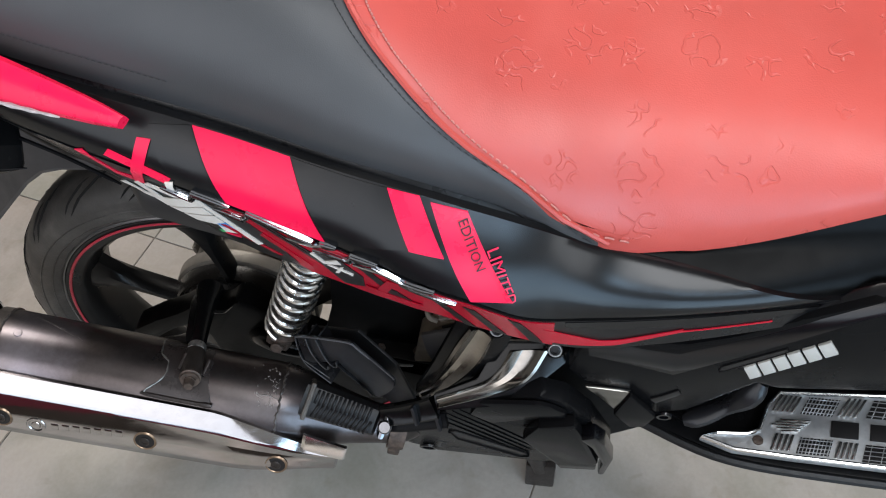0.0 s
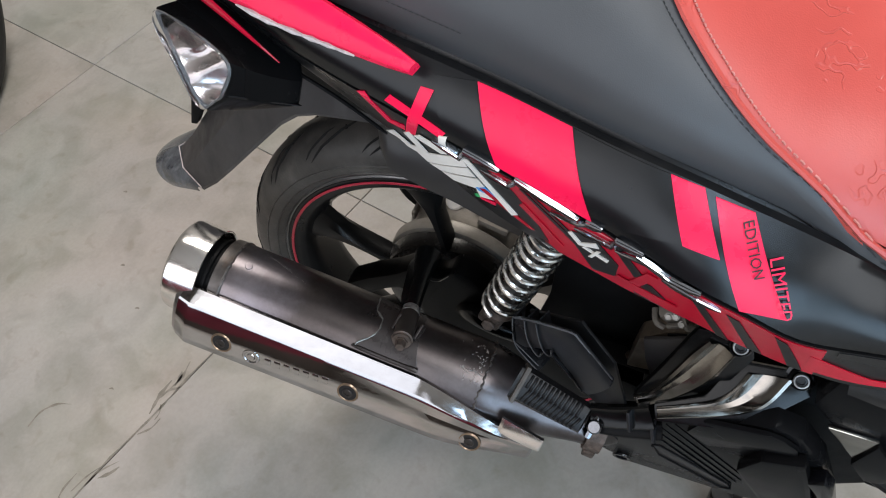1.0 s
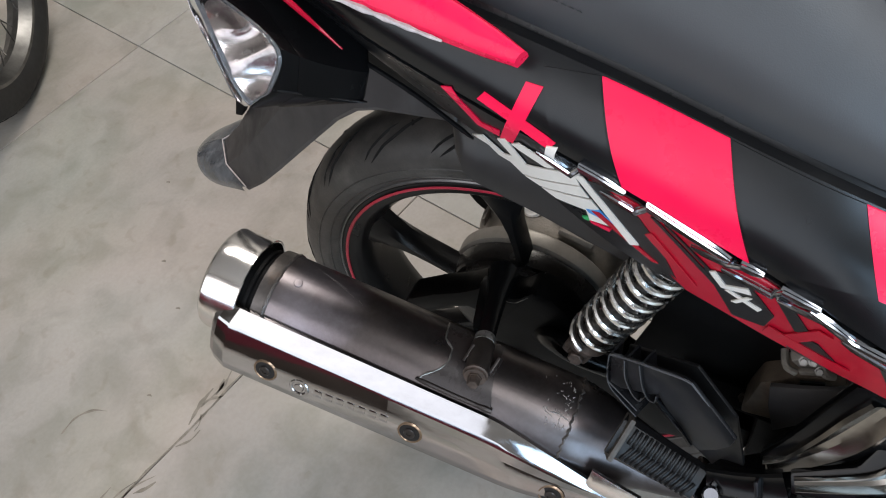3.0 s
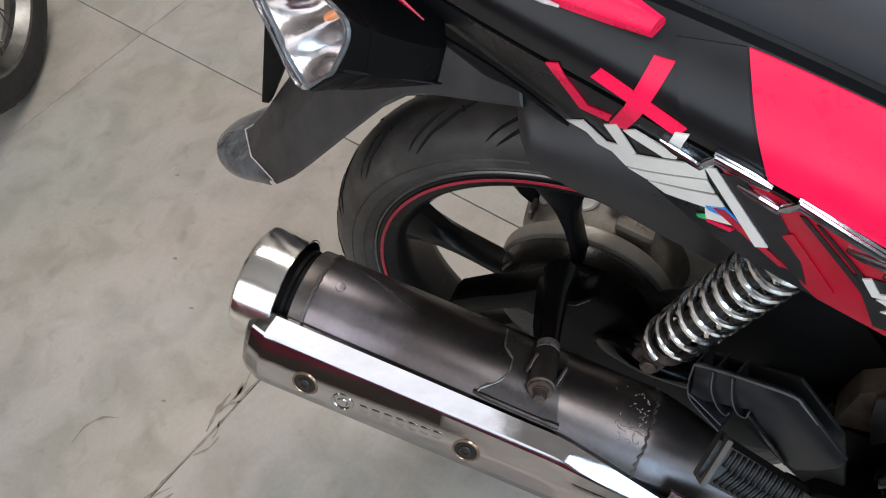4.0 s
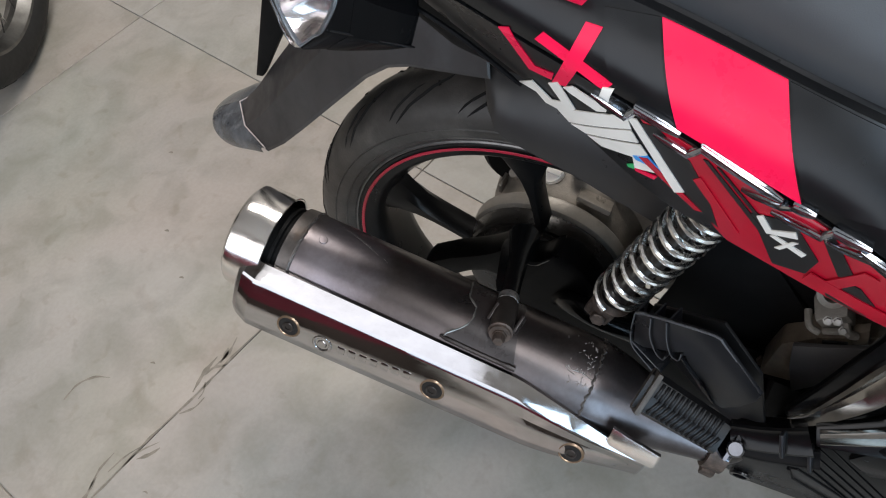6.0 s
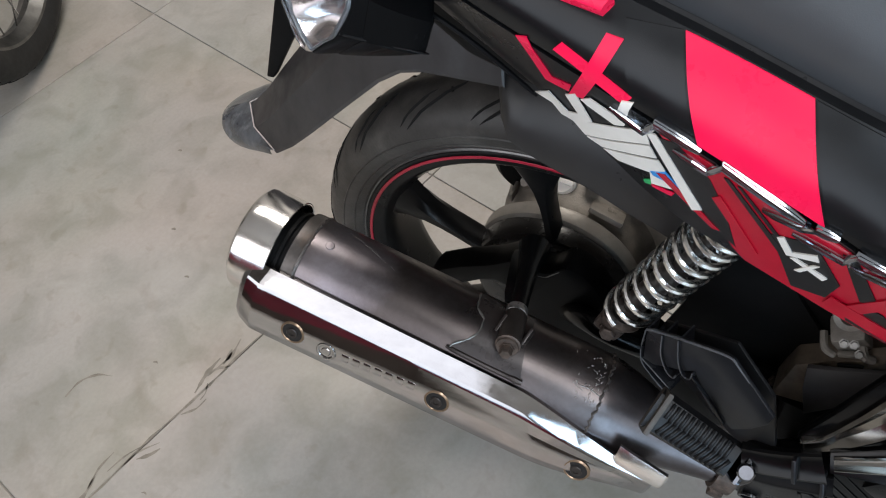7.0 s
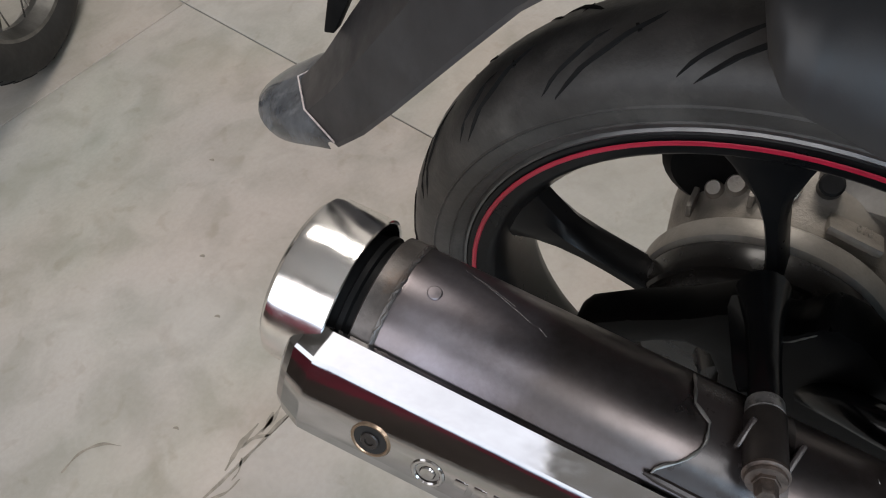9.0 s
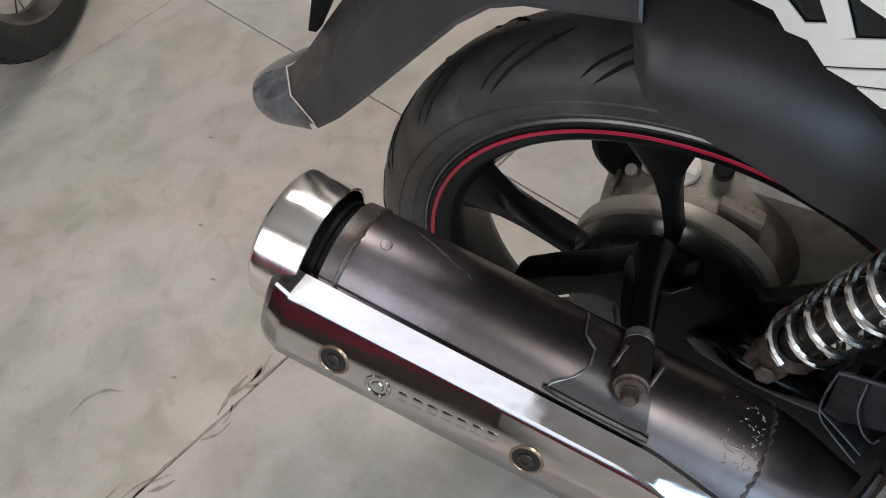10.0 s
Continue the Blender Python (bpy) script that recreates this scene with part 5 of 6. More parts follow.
# ---- turn signal ----
def signal(side):
    flip = lambda p: Vector((p.x, side * p.y, p.z))
    V = lambda *rows: [Vector(r) for r in rows]
    # lens rim and the far end of the pod, corner by corner: tip, ridge, upper corner, brow, top, back
    face = V((-.078, -.1980, .7500), (-.0580, -.1995, .7675), (-.0565, -.1990, .7690), (-.0500, -.1900, .7900), (-.086, -.1740, .7985), (-.127, -.1580, .7950), (-.105, -.1765, .7850), (-.0895, -.1885, .7680))
    root = V((-.044, -.1500, .7180), (-.0275, -.1630, .7330), (-.0265, -.1625, .7345), (-.0215, -.1580, .7530), (-.034, -.1280, .7790), (-.080, -.1000, .7900), (-.085, -.1100, .7650), (-.070, -.1280, .7350))
    def section(q, grow=1.0):
        row = [a.lerp(b, q) for a, b in zip(face, root)]
        c = sum(row, Vector()) / 8
        bulge = Vector((0, -.006, .004)) * math.sin(math.pi * q)
        return [flip(c + (p - c) * grow + (bulge if 3 <= k <= 5 else Vector())) for k, p in enumerate(row)]
    bm = bmesh.new()
    rings(bm, [section(q, g) for q, g in ((.235, .97), (.24, 1.03), (.30, 1.04), (.45, 1.04), (.60, 1.03), (.75, 1.02), (.90, 1.0), (.97, .96), (1, .90))])
    housing = part("turn_signal", bm, M_COVER, bike, "rear turn signal in a glossy black housing", crease=26)
    bm = bmesh.new()
    rings(bm, [section(q, g) for q, g in ((0, .97), (.0, 1.02), (.02, 1.035), (.10, 1.03), (.24, 1.015))], caps=False)
    part("collar", bm, M_COVER, housing, "black collar behind the lens", crease=26)
    bm = bmesh.new()
    tube(bm, [flip(face[2].lerp(root[2], q)) for q in (.0, .05, .5, .95, 1)], [.0006, .0012, .0011, .0009, .0004], 10)
    part("ridge", bm, M_GLOSS, housing, "rounded glossy ridge")
    outline = smooth_path([face[0], face[0].lerp(face[1], .6), face[2], face[3], face[4], face[5], face[6], face[7], face[0]], 49)[:-1]
    mid = sum(outline, Vector()) / len(outline)
    nrm = (face[3] - face[0]).cross(face[5] - face[0]).normalized()
    if nrm.y > 0:
        nrm = -nrm
    # clear lens: a shallow dome
    bm = bmesh.new()
    rows = []
    for k in range(7):
        q = k / 6
        rows.append([flip(mid + (a - mid) * math.cos(q * math.pi / 2 * .96) + nrm * (.001 + .013 * math.sin(q * math.pi / 2))) for a in outline])
    rings(bm, rows)
    part("lens", bm, M_LENS, housing, "clear scratched lens").visible_shadow = False
    # pale inner edge, then a fluted bowl
    bm = bmesh.new()
    rings(bm, [[flip(mid + (a - mid) * w + nrm * h) for a in outline] for w, h in ((.99, .0003), (.96, .0016), (.88, .0010), (.87, -.0010))], caps=False)
    part("lens_edge", bm, M_CLEAR, housing, "greyish moulded lens edge")
    bm = bmesh.new()
    rows = []
    c = mid + (face[3] - mid) * .22
    for k in range(8):
        q = k / 7
        rows.append([flip(mid.lerp(c, q) + (a - mid) * (.88 - .74 * q) + nrm * (-.0005 - .011 * math.sin(q * math.pi / 2) + .0030 * math.sin(math.pi * q) * math.cos(j * math.pi * 2 / 6))) for j, a in enumerate(outline)])
    rings(bm, rows, caps=False)
    bm.faces.new([bm.verts.new(p) for p in rows[-1]])
    part("reflector", bm, M_REFLECT, housing, "bright fluted reflector", crease=60)
    bm = bmesh.new()
    lathe(bm, flip(c - nrm * .011), flip(nrm), [(-.001, .0014), (.002, .0019), (.004, .0018), (.005, .0012), (.0054, .0001)], 18)
    part("bulb", bm, M_AMBER, housing, "amber bulb")
signal(1)
signal(-1)

# ---- footrest bracket with its two arms ----
def blade(name, upper, lower, place, mat, parent, label):
    """A polished arm between two edges in a plane, crowned along its middle, with a raised lower rim."""
    U, L = smooth_path([(x, y, 0) for x, y in upper], 22), smooth_path([(x, y, 0) for x, y in lower], 22)
    bm = bmesh.new()
    loops = []
    for a, b in zip(U, L):
        row = []
        for q, h in ((0, -.008), (0, .0), (.10, .0022), (.16, .0006), (.34, -.0020), (.58, -.0012), (.80, .0020), (.90, .0042), (1, .0030), (1, -.008)):
            p = a.lerp(b, q)
            row.append(place @ Vector((p.x, p.y, h)))
        loops.append(row)
    rings(bm, loops)
    return part(name, bm, mat, parent, label, crease=24)

PA = axes_at((.300, -.166, .581), (1, 0, 0), (0, .27, .95))
PB = axes_at((.347, -.164, .556), (1, 0, 0), (0, .7, .7))
bracket = blade("footrest_bracket", [(-.0200, -.002), (-.030, -.020), (-.041, -.045), (-.054, -.070), (-.0655, -.0805)], [(.000, -.007), (-.011, -.036), (-.026, -.057), (-.047, -.077), (-.0615, -.086)], PA, M_POLISH, bike, "dark brushed alloy footrest bracket with two arms")
blade("arm", [(-.0345, -.0055), (-.042, -.0212), (-.053, -.033), (-.073, -.043), (-.093, -.0512)], [(-.003, -.001), (-.015, -.024), (-.030, -.036), (-.055, -.0465), (-.0905, -.0588)], PB, M_POLISH, bracket, "dark brushed alloy arm")
# black webs behind the arms
bm = bmesh.new()
plate(bm, [(-.030, .004), (.010, .006), (.014, -.012), (.002, -.040), (-.020, -.066), (-.058, -.090), (-.068, -.084), (-.052, -.050)], -.010, PA @ pose(0, 0, -.004), .003)
part("web", bm, M_ARM, bracket, "black backing web")
bm = bmesh.new()
plate(bm, [(-.044, .002), (.010, .006), (.012, -.012), (-.012, -.036), (-.046, -.056), (-.092, -.064), (-.096, -.050), (-.060, -.032)], -.010, PB @ pose(0, 0, -.004), .003)
part("web", bm, M_ARM, bracket, "black backing web")
for p in ((.302, -.167, .582), (.349, -.168, .560)):
    bm = bmesh.new()
    n = Vector((0, -.8, .6)).normalized()
    lathe(bm, Vector(p) - n * .004, n, [(-.02, .0112), (-.006, .0112), (-.005, .0088), (.0, .0086), (.0014, .0074)], 24)
    boss = part("boss", bm, M_GLOSS, bracket, "black bolt boss")
    bm = bmesh.new()
    lathe(bm, Vector(p) - n * .003, n, [(0, .0060), (.0026, .0059), (.0032, .0054), (.0032, .0046), (.0020, .0044)], 20)
    bolt = part("bolt", bm, M_COLLAR, boss, "dull socket bolt")
    # The socket's inner shade is put into its colour.
    bm = bmesh.new()
    lathe(bm, Vector(p) - n * .003, n, [(.0018, .0046), (.0021, .0030), (.0006, .0028), (.0006, .0001)], 20)
    part("socket", bm, M_DARK, bolt, "bolt socket with its shade put into the colour")
def knuckle():
    """Two flat webs that run together into the peg's fork."""
    def bar(pts, half, thick, name, mat, label):
        b2 = bmesh.new()
        rows = []
        path = smooth_path(pts, 12)
        n = Vector((0, -.75, .66)).normalized()
        for k, p in enumerate(path):
            d = (path[min(k + 1, 11)] - path[max(k - 1, 0)]).normalized()
            t = n.cross(d).normalized()
            w = half[0] + (half[1] - half[0]) * k / 11
            rows.append([p + t * w * i + n * thick * j for i, j in ((-1, -1), (-1, .7), (-.82, 1), (-.5, .8), (.5, .8), (.82, 1), (1, .7), (1, -1))])
        rings(b2, rows)
        return part(name, b2, mat, bracket, label, crease=30)
    bar([(.204, -.203, .482), (.222, -.203, .489), (.240, -.202, .498), (.252, -.201, .505)], (.0085, .0105), .005, "arm_knuckle", M_ARM, "glossy black joint of the arms")
    bar([(.205, -.2045, .474), (.225, -.2050, .478), (.245, -.2040, .484), (.262, -.2030, .489)], (.0085, .0075), .005, "arm_knuckle", M_COVER, "black joint of the arms")
    for o in ((.2365, -.2065, .4985), (.2560, -.2065, .4915)):
        b2 = bmesh.new()
        block(b2, o, (.0030, .010, .018), pose(0, 0, 0, -30, -18, 0), .0012)
        part("clip", b2, M_SATIN, bracket, "worn grey collar lip")
knuckle()

def footpeg():
    tip, root = Vector((.1394, -.202, .5000)), Vector((.2004, -.206, .4757))
    d = (root - tip).normalized()
    bm = bmesh.new()
    n = Vector((0, -.55, .83)).normalized()
    t = n.cross(d).normalized()
    L = (root - tip).length
    rows = []
    for k in range(9):
        s = k / 8
        w = .0165 - .003 * s
        c = tip.lerp(root, s)
        rows.append([c + t * w * i + n * .011 * j for i, j in ((-1, 0), (-.8, .8), (-.4, 1), (.4, 1), (.8, .8), (1, 0), (.8, -.9), (-.8, -.9))])
    rings(bm, rows)
    peg = part("footpeg", bm, M_RUBBER, bracket, "folded black rubber passenger footpeg")
    bm = bmesh.new()
    for k in range(13):
        c = tip.lerp(root, .20 + .78 * k / 13) + n * .0112
        for sgn in (-1, 1):
            tube(bm, [c - d * .0022 * sgn, c + t * .012 * sgn - d * .0016 + n * -.001], [.0015, .0012], 6)
    part("tread_rib", bm, M_RUBBER, peg, "curved grip ribs")
    bm = bmesh.new()
    block(bm, tip + d * .003 + n * .002, (.0045, .034, .024), axes_at((0, 0, 0), d, t).to_3x3().to_4x4(), .002)
    part("peg_end", bm, M_BOSS, peg, "worn grey-green peg end")
    bm = bmesh.new()
    block(bm, root + d * .006, (.006, .025, .023), axes_at((0, 0, 0), d, t).to_3x3().to_4x4(), .003)
    lathe(bm, root + d * .010 + n * .010, n, [(0, .0062), (.005, .0062), (.0065, .0048), (.0065, .0001)], 18)
    part("pivot", bm, M_CUFF, peg, "dark polished steel pivot")
footpeg()

# ---- finned black cover beside the shock ----
def vent_cover():
    place = axes_at((.1162, -.1436, .5001), (.9312, -.3645, 0), (0, 0, 1))
    bm = bmesh.new()
    plate(bm, [(.000, .001), (.0142, .0115), (.0433, .0290), (.0621, .0395), (.0680, .0400), (.0720, .0365), (.1060, .0090), (.1040, -.0050), (.0958, -.0230), (.0835, -.0430), (.0763, -.0428), (.0652, -.0277), (.0528, -.0176), (.0439, -.0068), (.0363, -.0160), (.0242, -.0260), (.0110, -.0380), (.0013, -.0400)], -.003, place, .0009)
    cover = part("vent_cover", bm, M_SATIN, bike, "black finned plastic engine cover")
    def rib(pts, front, name):
        path = smooth_path([(x, y, 0) for x, y in pts], 16)
        bm = bmesh.new()
        loops = []
        for k, p in enumerate(path):
            d = (path[min(k + 1, 15)] - path[max(k - 1, 0)]).normalized()
            n = Vector((-d.y, d.x, 0)) * .0007
            loops.append([place @ q for q in (p + n + Vector((0, 0, front)), p - n + Vector((0, 0, front)), p - n + Vector((0, 0, -.016)), p + n + Vector((0, 0, -.016)))])
        rings(bm, loops)
        fin = part(name, bm, M_SATIN, cover, "thin black fin")
        bm = bmesh.new()
        tube(bm, [place @ (p + Vector((0, 0, front + .0002))) for p in path], .00055, 6)
        part("fin_edge", bm, M_PEDAL, fin, "worn grey edge")
    rib([(-.0001, .0010), (-.0014, -.0257), (.0013, -.0443), (.0109, -.0526), (.0280, -.0622)], .001, "fin")
    rib([(-.0004, -.0390), (.0126, -.0444), (.0285, -.0515)], .001, "fin")
    rib([(.0143, .0110), (.0162, -.0133), (.0234, -.0290), (.0300, -.0318), (.0320, -.0248)], .002, "fin")
    rib([(.0273, .0190), (.0306, -.0038), (.0363, -.0180), (.0428, -.0171), (.0439, -.0068)], .002, "fin")
    # smooth sloping lip that turns inwards under the panel
    bm = bmesh.new()
    U = [Vector(p) for p in ((.0432, -.0110, .002), (.0528, -.0176, .0025), (.0652, -.0277, .002), (.0770, -.0430, .001))]
    L = [Vector(p) for p in ((.0427, -.0250, -.006), (.0490, -.0360, -.006), (.0610, -.0490, -.006), (.0752, -.0580, -.006))]
    loops = []
    for u, l in zip(smooth_path(U, 10), smooth_path(L, 10)):
        back = Vector((0, 0, -.0025))
        loops.append([place @ q for q in (u, u.lerp(l, .12) + Vector((0, 0, .0012)), u.lerp(l, .5), l, l + back, u + back)])
    rings(bm, loops)
    part("ramp", bm, M_GLOSS, cover, "smooth glossy sloping lip", crease=40)
    bm = bmesh.new()
    path = smooth_path([(.000, .001, .0002), (.0142, .0115, .0002), (.0433, .0290, .0002), (.0650, .0402, .0002), (.0720, .0365, .0002), (.0830, .0275, .0002)], 18)
    tube(bm, [place @ p for p in path], [.0010] * 12 + [.0009, .0008, .0007, .0006, .0005, .0004], 6)
    part("rim", bm, M_PEDAL, cover, "worn upper edge")
    # A near-black sheet paints the shade behind the fins.
    bm = bmesh.new()
    plate(bm, [(.003, -.006), (.060, .030), (.096, .000), (.112, -.060), (.108, -.100), (.060, -.080), (.006, -.052)], -.003, place @ pose(0, 0, -.018), .001)
    part("backing", bm, M_DARK, cover, "dark sheet for the shade behind the fins")
vent_cover()

# ---- engine, air box and dark inner parts ----
def lump(name, loops, mat, parent, label):
    bm = bmesh.new()
    rings(bm, loops)
    bmesh.ops.bevel(bm, geom=bm.edges[:], offset=.004, segments=2, affect="EDGES", profile=.6)
    return part(name, bm, mat, parent, label)

def box_loop(x, y0, y1, z0, z1, c=.012):
    return [Vector((x, y, z)) for y, z in ((y0 + c, z0), (y0, z0 + c), (y0, z1 - c), (y0 + c, z1), (y1 - c, z1), (y1, z1 - c), (y1, z0 + c), (y1 - c, z0))]

lump("inner_shield", [box_loop(.150, -.070, .06, .44, .64), box_loop(.20, -.085, .06, .40, .65), box_loop(.262, -.075, .06, .39, .63), box_loop(.275, -.060, .05, .41, .60)], M_MATT, bike, "matt black splash shield behind the shock")
bm = bmesh.new()
plate(bm, [(.112, .398), (.152, .386), (.204, .392), (.206, .414), (.222, .420), (.236, .478), (.200, .53), (.150, .56), (.140, .53), (.132, .467)], .004, axes_at((0, -.083, 0), (1, 0, 0), (0, 0, 1)), .0015)
part("splash_panel", bm, M_MATT, bike, "flat matt black splash panel")
bm = bmesh.new()
place = axes_at((.16, -.09, .40), (1, 0, -.05), (0, .3, 1))
plate(bm, [(0, 0), (.105, -.01), (.115, .010), (.10, .02), (0, .022)], .01, place, .003)
ledge = part("shield_ledge", bm, M_MATT, bike, "black ledge with dusty bolts")
for x in (.178, .215, .25):
    bm = bmesh.new()
    hexbolt(bm, (x, -.098, .415), (0, -.7, .7), .0036, .004)
    part("bolt", bm, M_RUST, ledge, "dusty rusty bolt")
engine = lump("engine", [box_loop(.23, -.095, .10, .27, .40), box_loop(.30, -.11, .11, .25, .45), box_loop(.40, -.105, .11, .25, .44), box_loop(.47, -.09, .10, .28, .42)], M_MATT, bike, "black engine block")
side_on = lambda y: axes_at((0, y, 0), (1, 0, 0), (0, 0, 1))
bm = bmesh.new()
plate(bm, [(.2279, .4915), (.250, .502), (.2773, .5174), (.276, .488), (.2692, .4673), (.2404, .4275), (.2315, .4625)], .004, side_on(-.121), .0012)
part("guard_plate", bm, M_MUD, engine, "dull dark grey plastic guard plate")
bm = bmesh.new()
plate(bm, [(.214, .428), (.2219, .4704), (.2441, .4884), (.281, .5072), (.290, .4985), (.285, .47), (.240, .430)], -.030, axes_at((0, -.183, 0), (1, 0, 0), (0, .16, 1)), .004)
crankcase = part("crankcase", bm, M_BROWN, engine, "oily brown cast crankcase top")
# The opening is only a dark plate that paints its shade.
bm = bmesh.new()
plate(bm, [(.246, .4935), (.2621, .5005), (.2638, .492), (.2495, .485)], .002, side_on(-.1135), .0006)
part("opening", bm, M_DARK, crankcase, "flat dark plate for the shade in an opening")
bm = bmesh.new()
block(bm, (.2475, -.098, .5120), (.024, .022, .020), pose(0, 0, 0, 12, -32, 8), .004)
lathe(bm, (.2385, -.092, .5290), (.15, -.75, .62), [(-.020, .0090), (.010, .0095), (.014, .0112), (.017, .0112), (.0175, .0070), (.010, .0065), (.010, .0001)], 22)
tube(bm, smooth_path([(.2555, -.104, .512), (.260, -.112, .508), (.266, -.110, .505)], 8), .0032, 8)
tube(bm, smooth_path([(.231, -.10, .506), (.2345, -.111, .503), (.242, -.112, .499)], 8), .0028, 8)
block(bm, (.2520, -.111, .5045), (.018, .004, .004), pose(0, 0, 0, 0, -27, 0), .001)
carb = part("carburettor", bm, M_CAST, engine, "dirty cast carburettor")
for p in ((.2440, -.112, .5165), (.2500, -.1125, .5195), (.2560, -.112, .5095)):
    bm = bmesh.new()
    hexbolt(bm, p, (0, -.7, .7), .0026, .003)
    part("bolt", bm, M_STEEL, carb)
bm = bmesh.new()
plate(bm, [(.2627, .5041), (.2726, .5128), (.2763, .4938), (.2665, .4895)], -.008, side_on(-.108), .0015)
part("tab", bm, M_BROWN, crankcase, "brown cast tab")

# black lower cover with slots
def lower_cover():
    place = axes_at((.25, -.175, .42), (1, 0, 0), (0, -.2, 1))
    def piece(name, outline, depth, lift, mat, parent, label="", bevel=.002):
        bm = bmesh.new()
        plate(bm, outline, depth, place @ pose(0, 0, lift), bevel)
        return part(name, bm, mat, parent, label)
    cov = piece("crank_cover", [(-.058, -.072), (-.040, .006), (.000, .040), (.050, .095), (.090, .116), (.112, .106), (.136, .058), (.160, -.024), (.161, -.084), (.100, -.132), (.033, -.130), (-.016, -.130), (-.045, -.105)], -.020, 0, M_COVER, bike, "black plastic crankcase cover with ribs and slots", .006)
    for k in range(5):
        bm = bmesh.new()
        a, b = Vector((-.007 + .0068 * k, .022 + .0085 * k, .002)), Vector((.080 + .0030 * k, -.097 + .0115 * k, .002))
        tube(bm, [place @ (a - Vector((0, 0, .0016))), place @ (a.lerp(b, .5) - Vector((0, 0, .0014))), place @ (b - Vector((0, 0, .0016)))], [.0004, .0007, .0004], 6)
        part("rib", bm, M_COVER, cov, "slanted rib")
    # Not cut in: a raised dark plate paints the slot's shade.
    piece("slot", [(.006, -.030), (.012, -.026), (.079, -.089), (.083, -.100), (.075, -.104), (.012, -.052)], .0012, 0, M_DARK, cov, "flat dark plate for the shade in a slot", .0004)
    bm = bmesh.new()
    tube(bm, [place @ Vector(p) for p in ((.006, -.030, .001), (.012, -.053, .001), (.075, -.105, .001), (.084, -.100, .001))], .0018, 6)
    part("slot_rim", bm, M_COVER, cov, "raised slot rim")
    piece("upper_bar", [(.040, .100), (.088, .113), (.100, .108), (.112, .094), (.114, .080), (.091, .070), (.049, .036), (.030, .060)], .006, 0, M_COVER, cov, "glossy black upper band", .0045)
    piece("raised_panel", [(.077, .011), (.090, .061), (.1205, .081), (.136, .020), (.1515, -.054), (.150, -.072), (.112, -.080)], .012, 0, M_COVER, cov, "black raised panel", .004)
    piece("bright_edge", [(.111, -.083), (.151, -.075), (.1525, -.094), (.117, -.104)], .010, 0, M_FILM, cov, "smooth lower edge", .002)
    piece("side_rim", [(.128, .046), (.139, .058), (.150, .036), (.1625, -.019), (.1605, -.090), (.1540, -.090), (.1545, -.040), (.140, .020)], .015, 0, M_GLOSS, cov, "glossy side rim", .003)
    bm = bmesh.new()
    lathe(bm, place @ Vector((-.022, -.106, .001)), place.to_3x3() @ Vector((0, 0, 1)), [(0, .0095), (.002, .009), (.002, .0062), (-.003, .006), (-.003, .0001)], 20)
    part("bolt", bm, M_GLOSS, cov, "sunk bolt")
lower_cover()

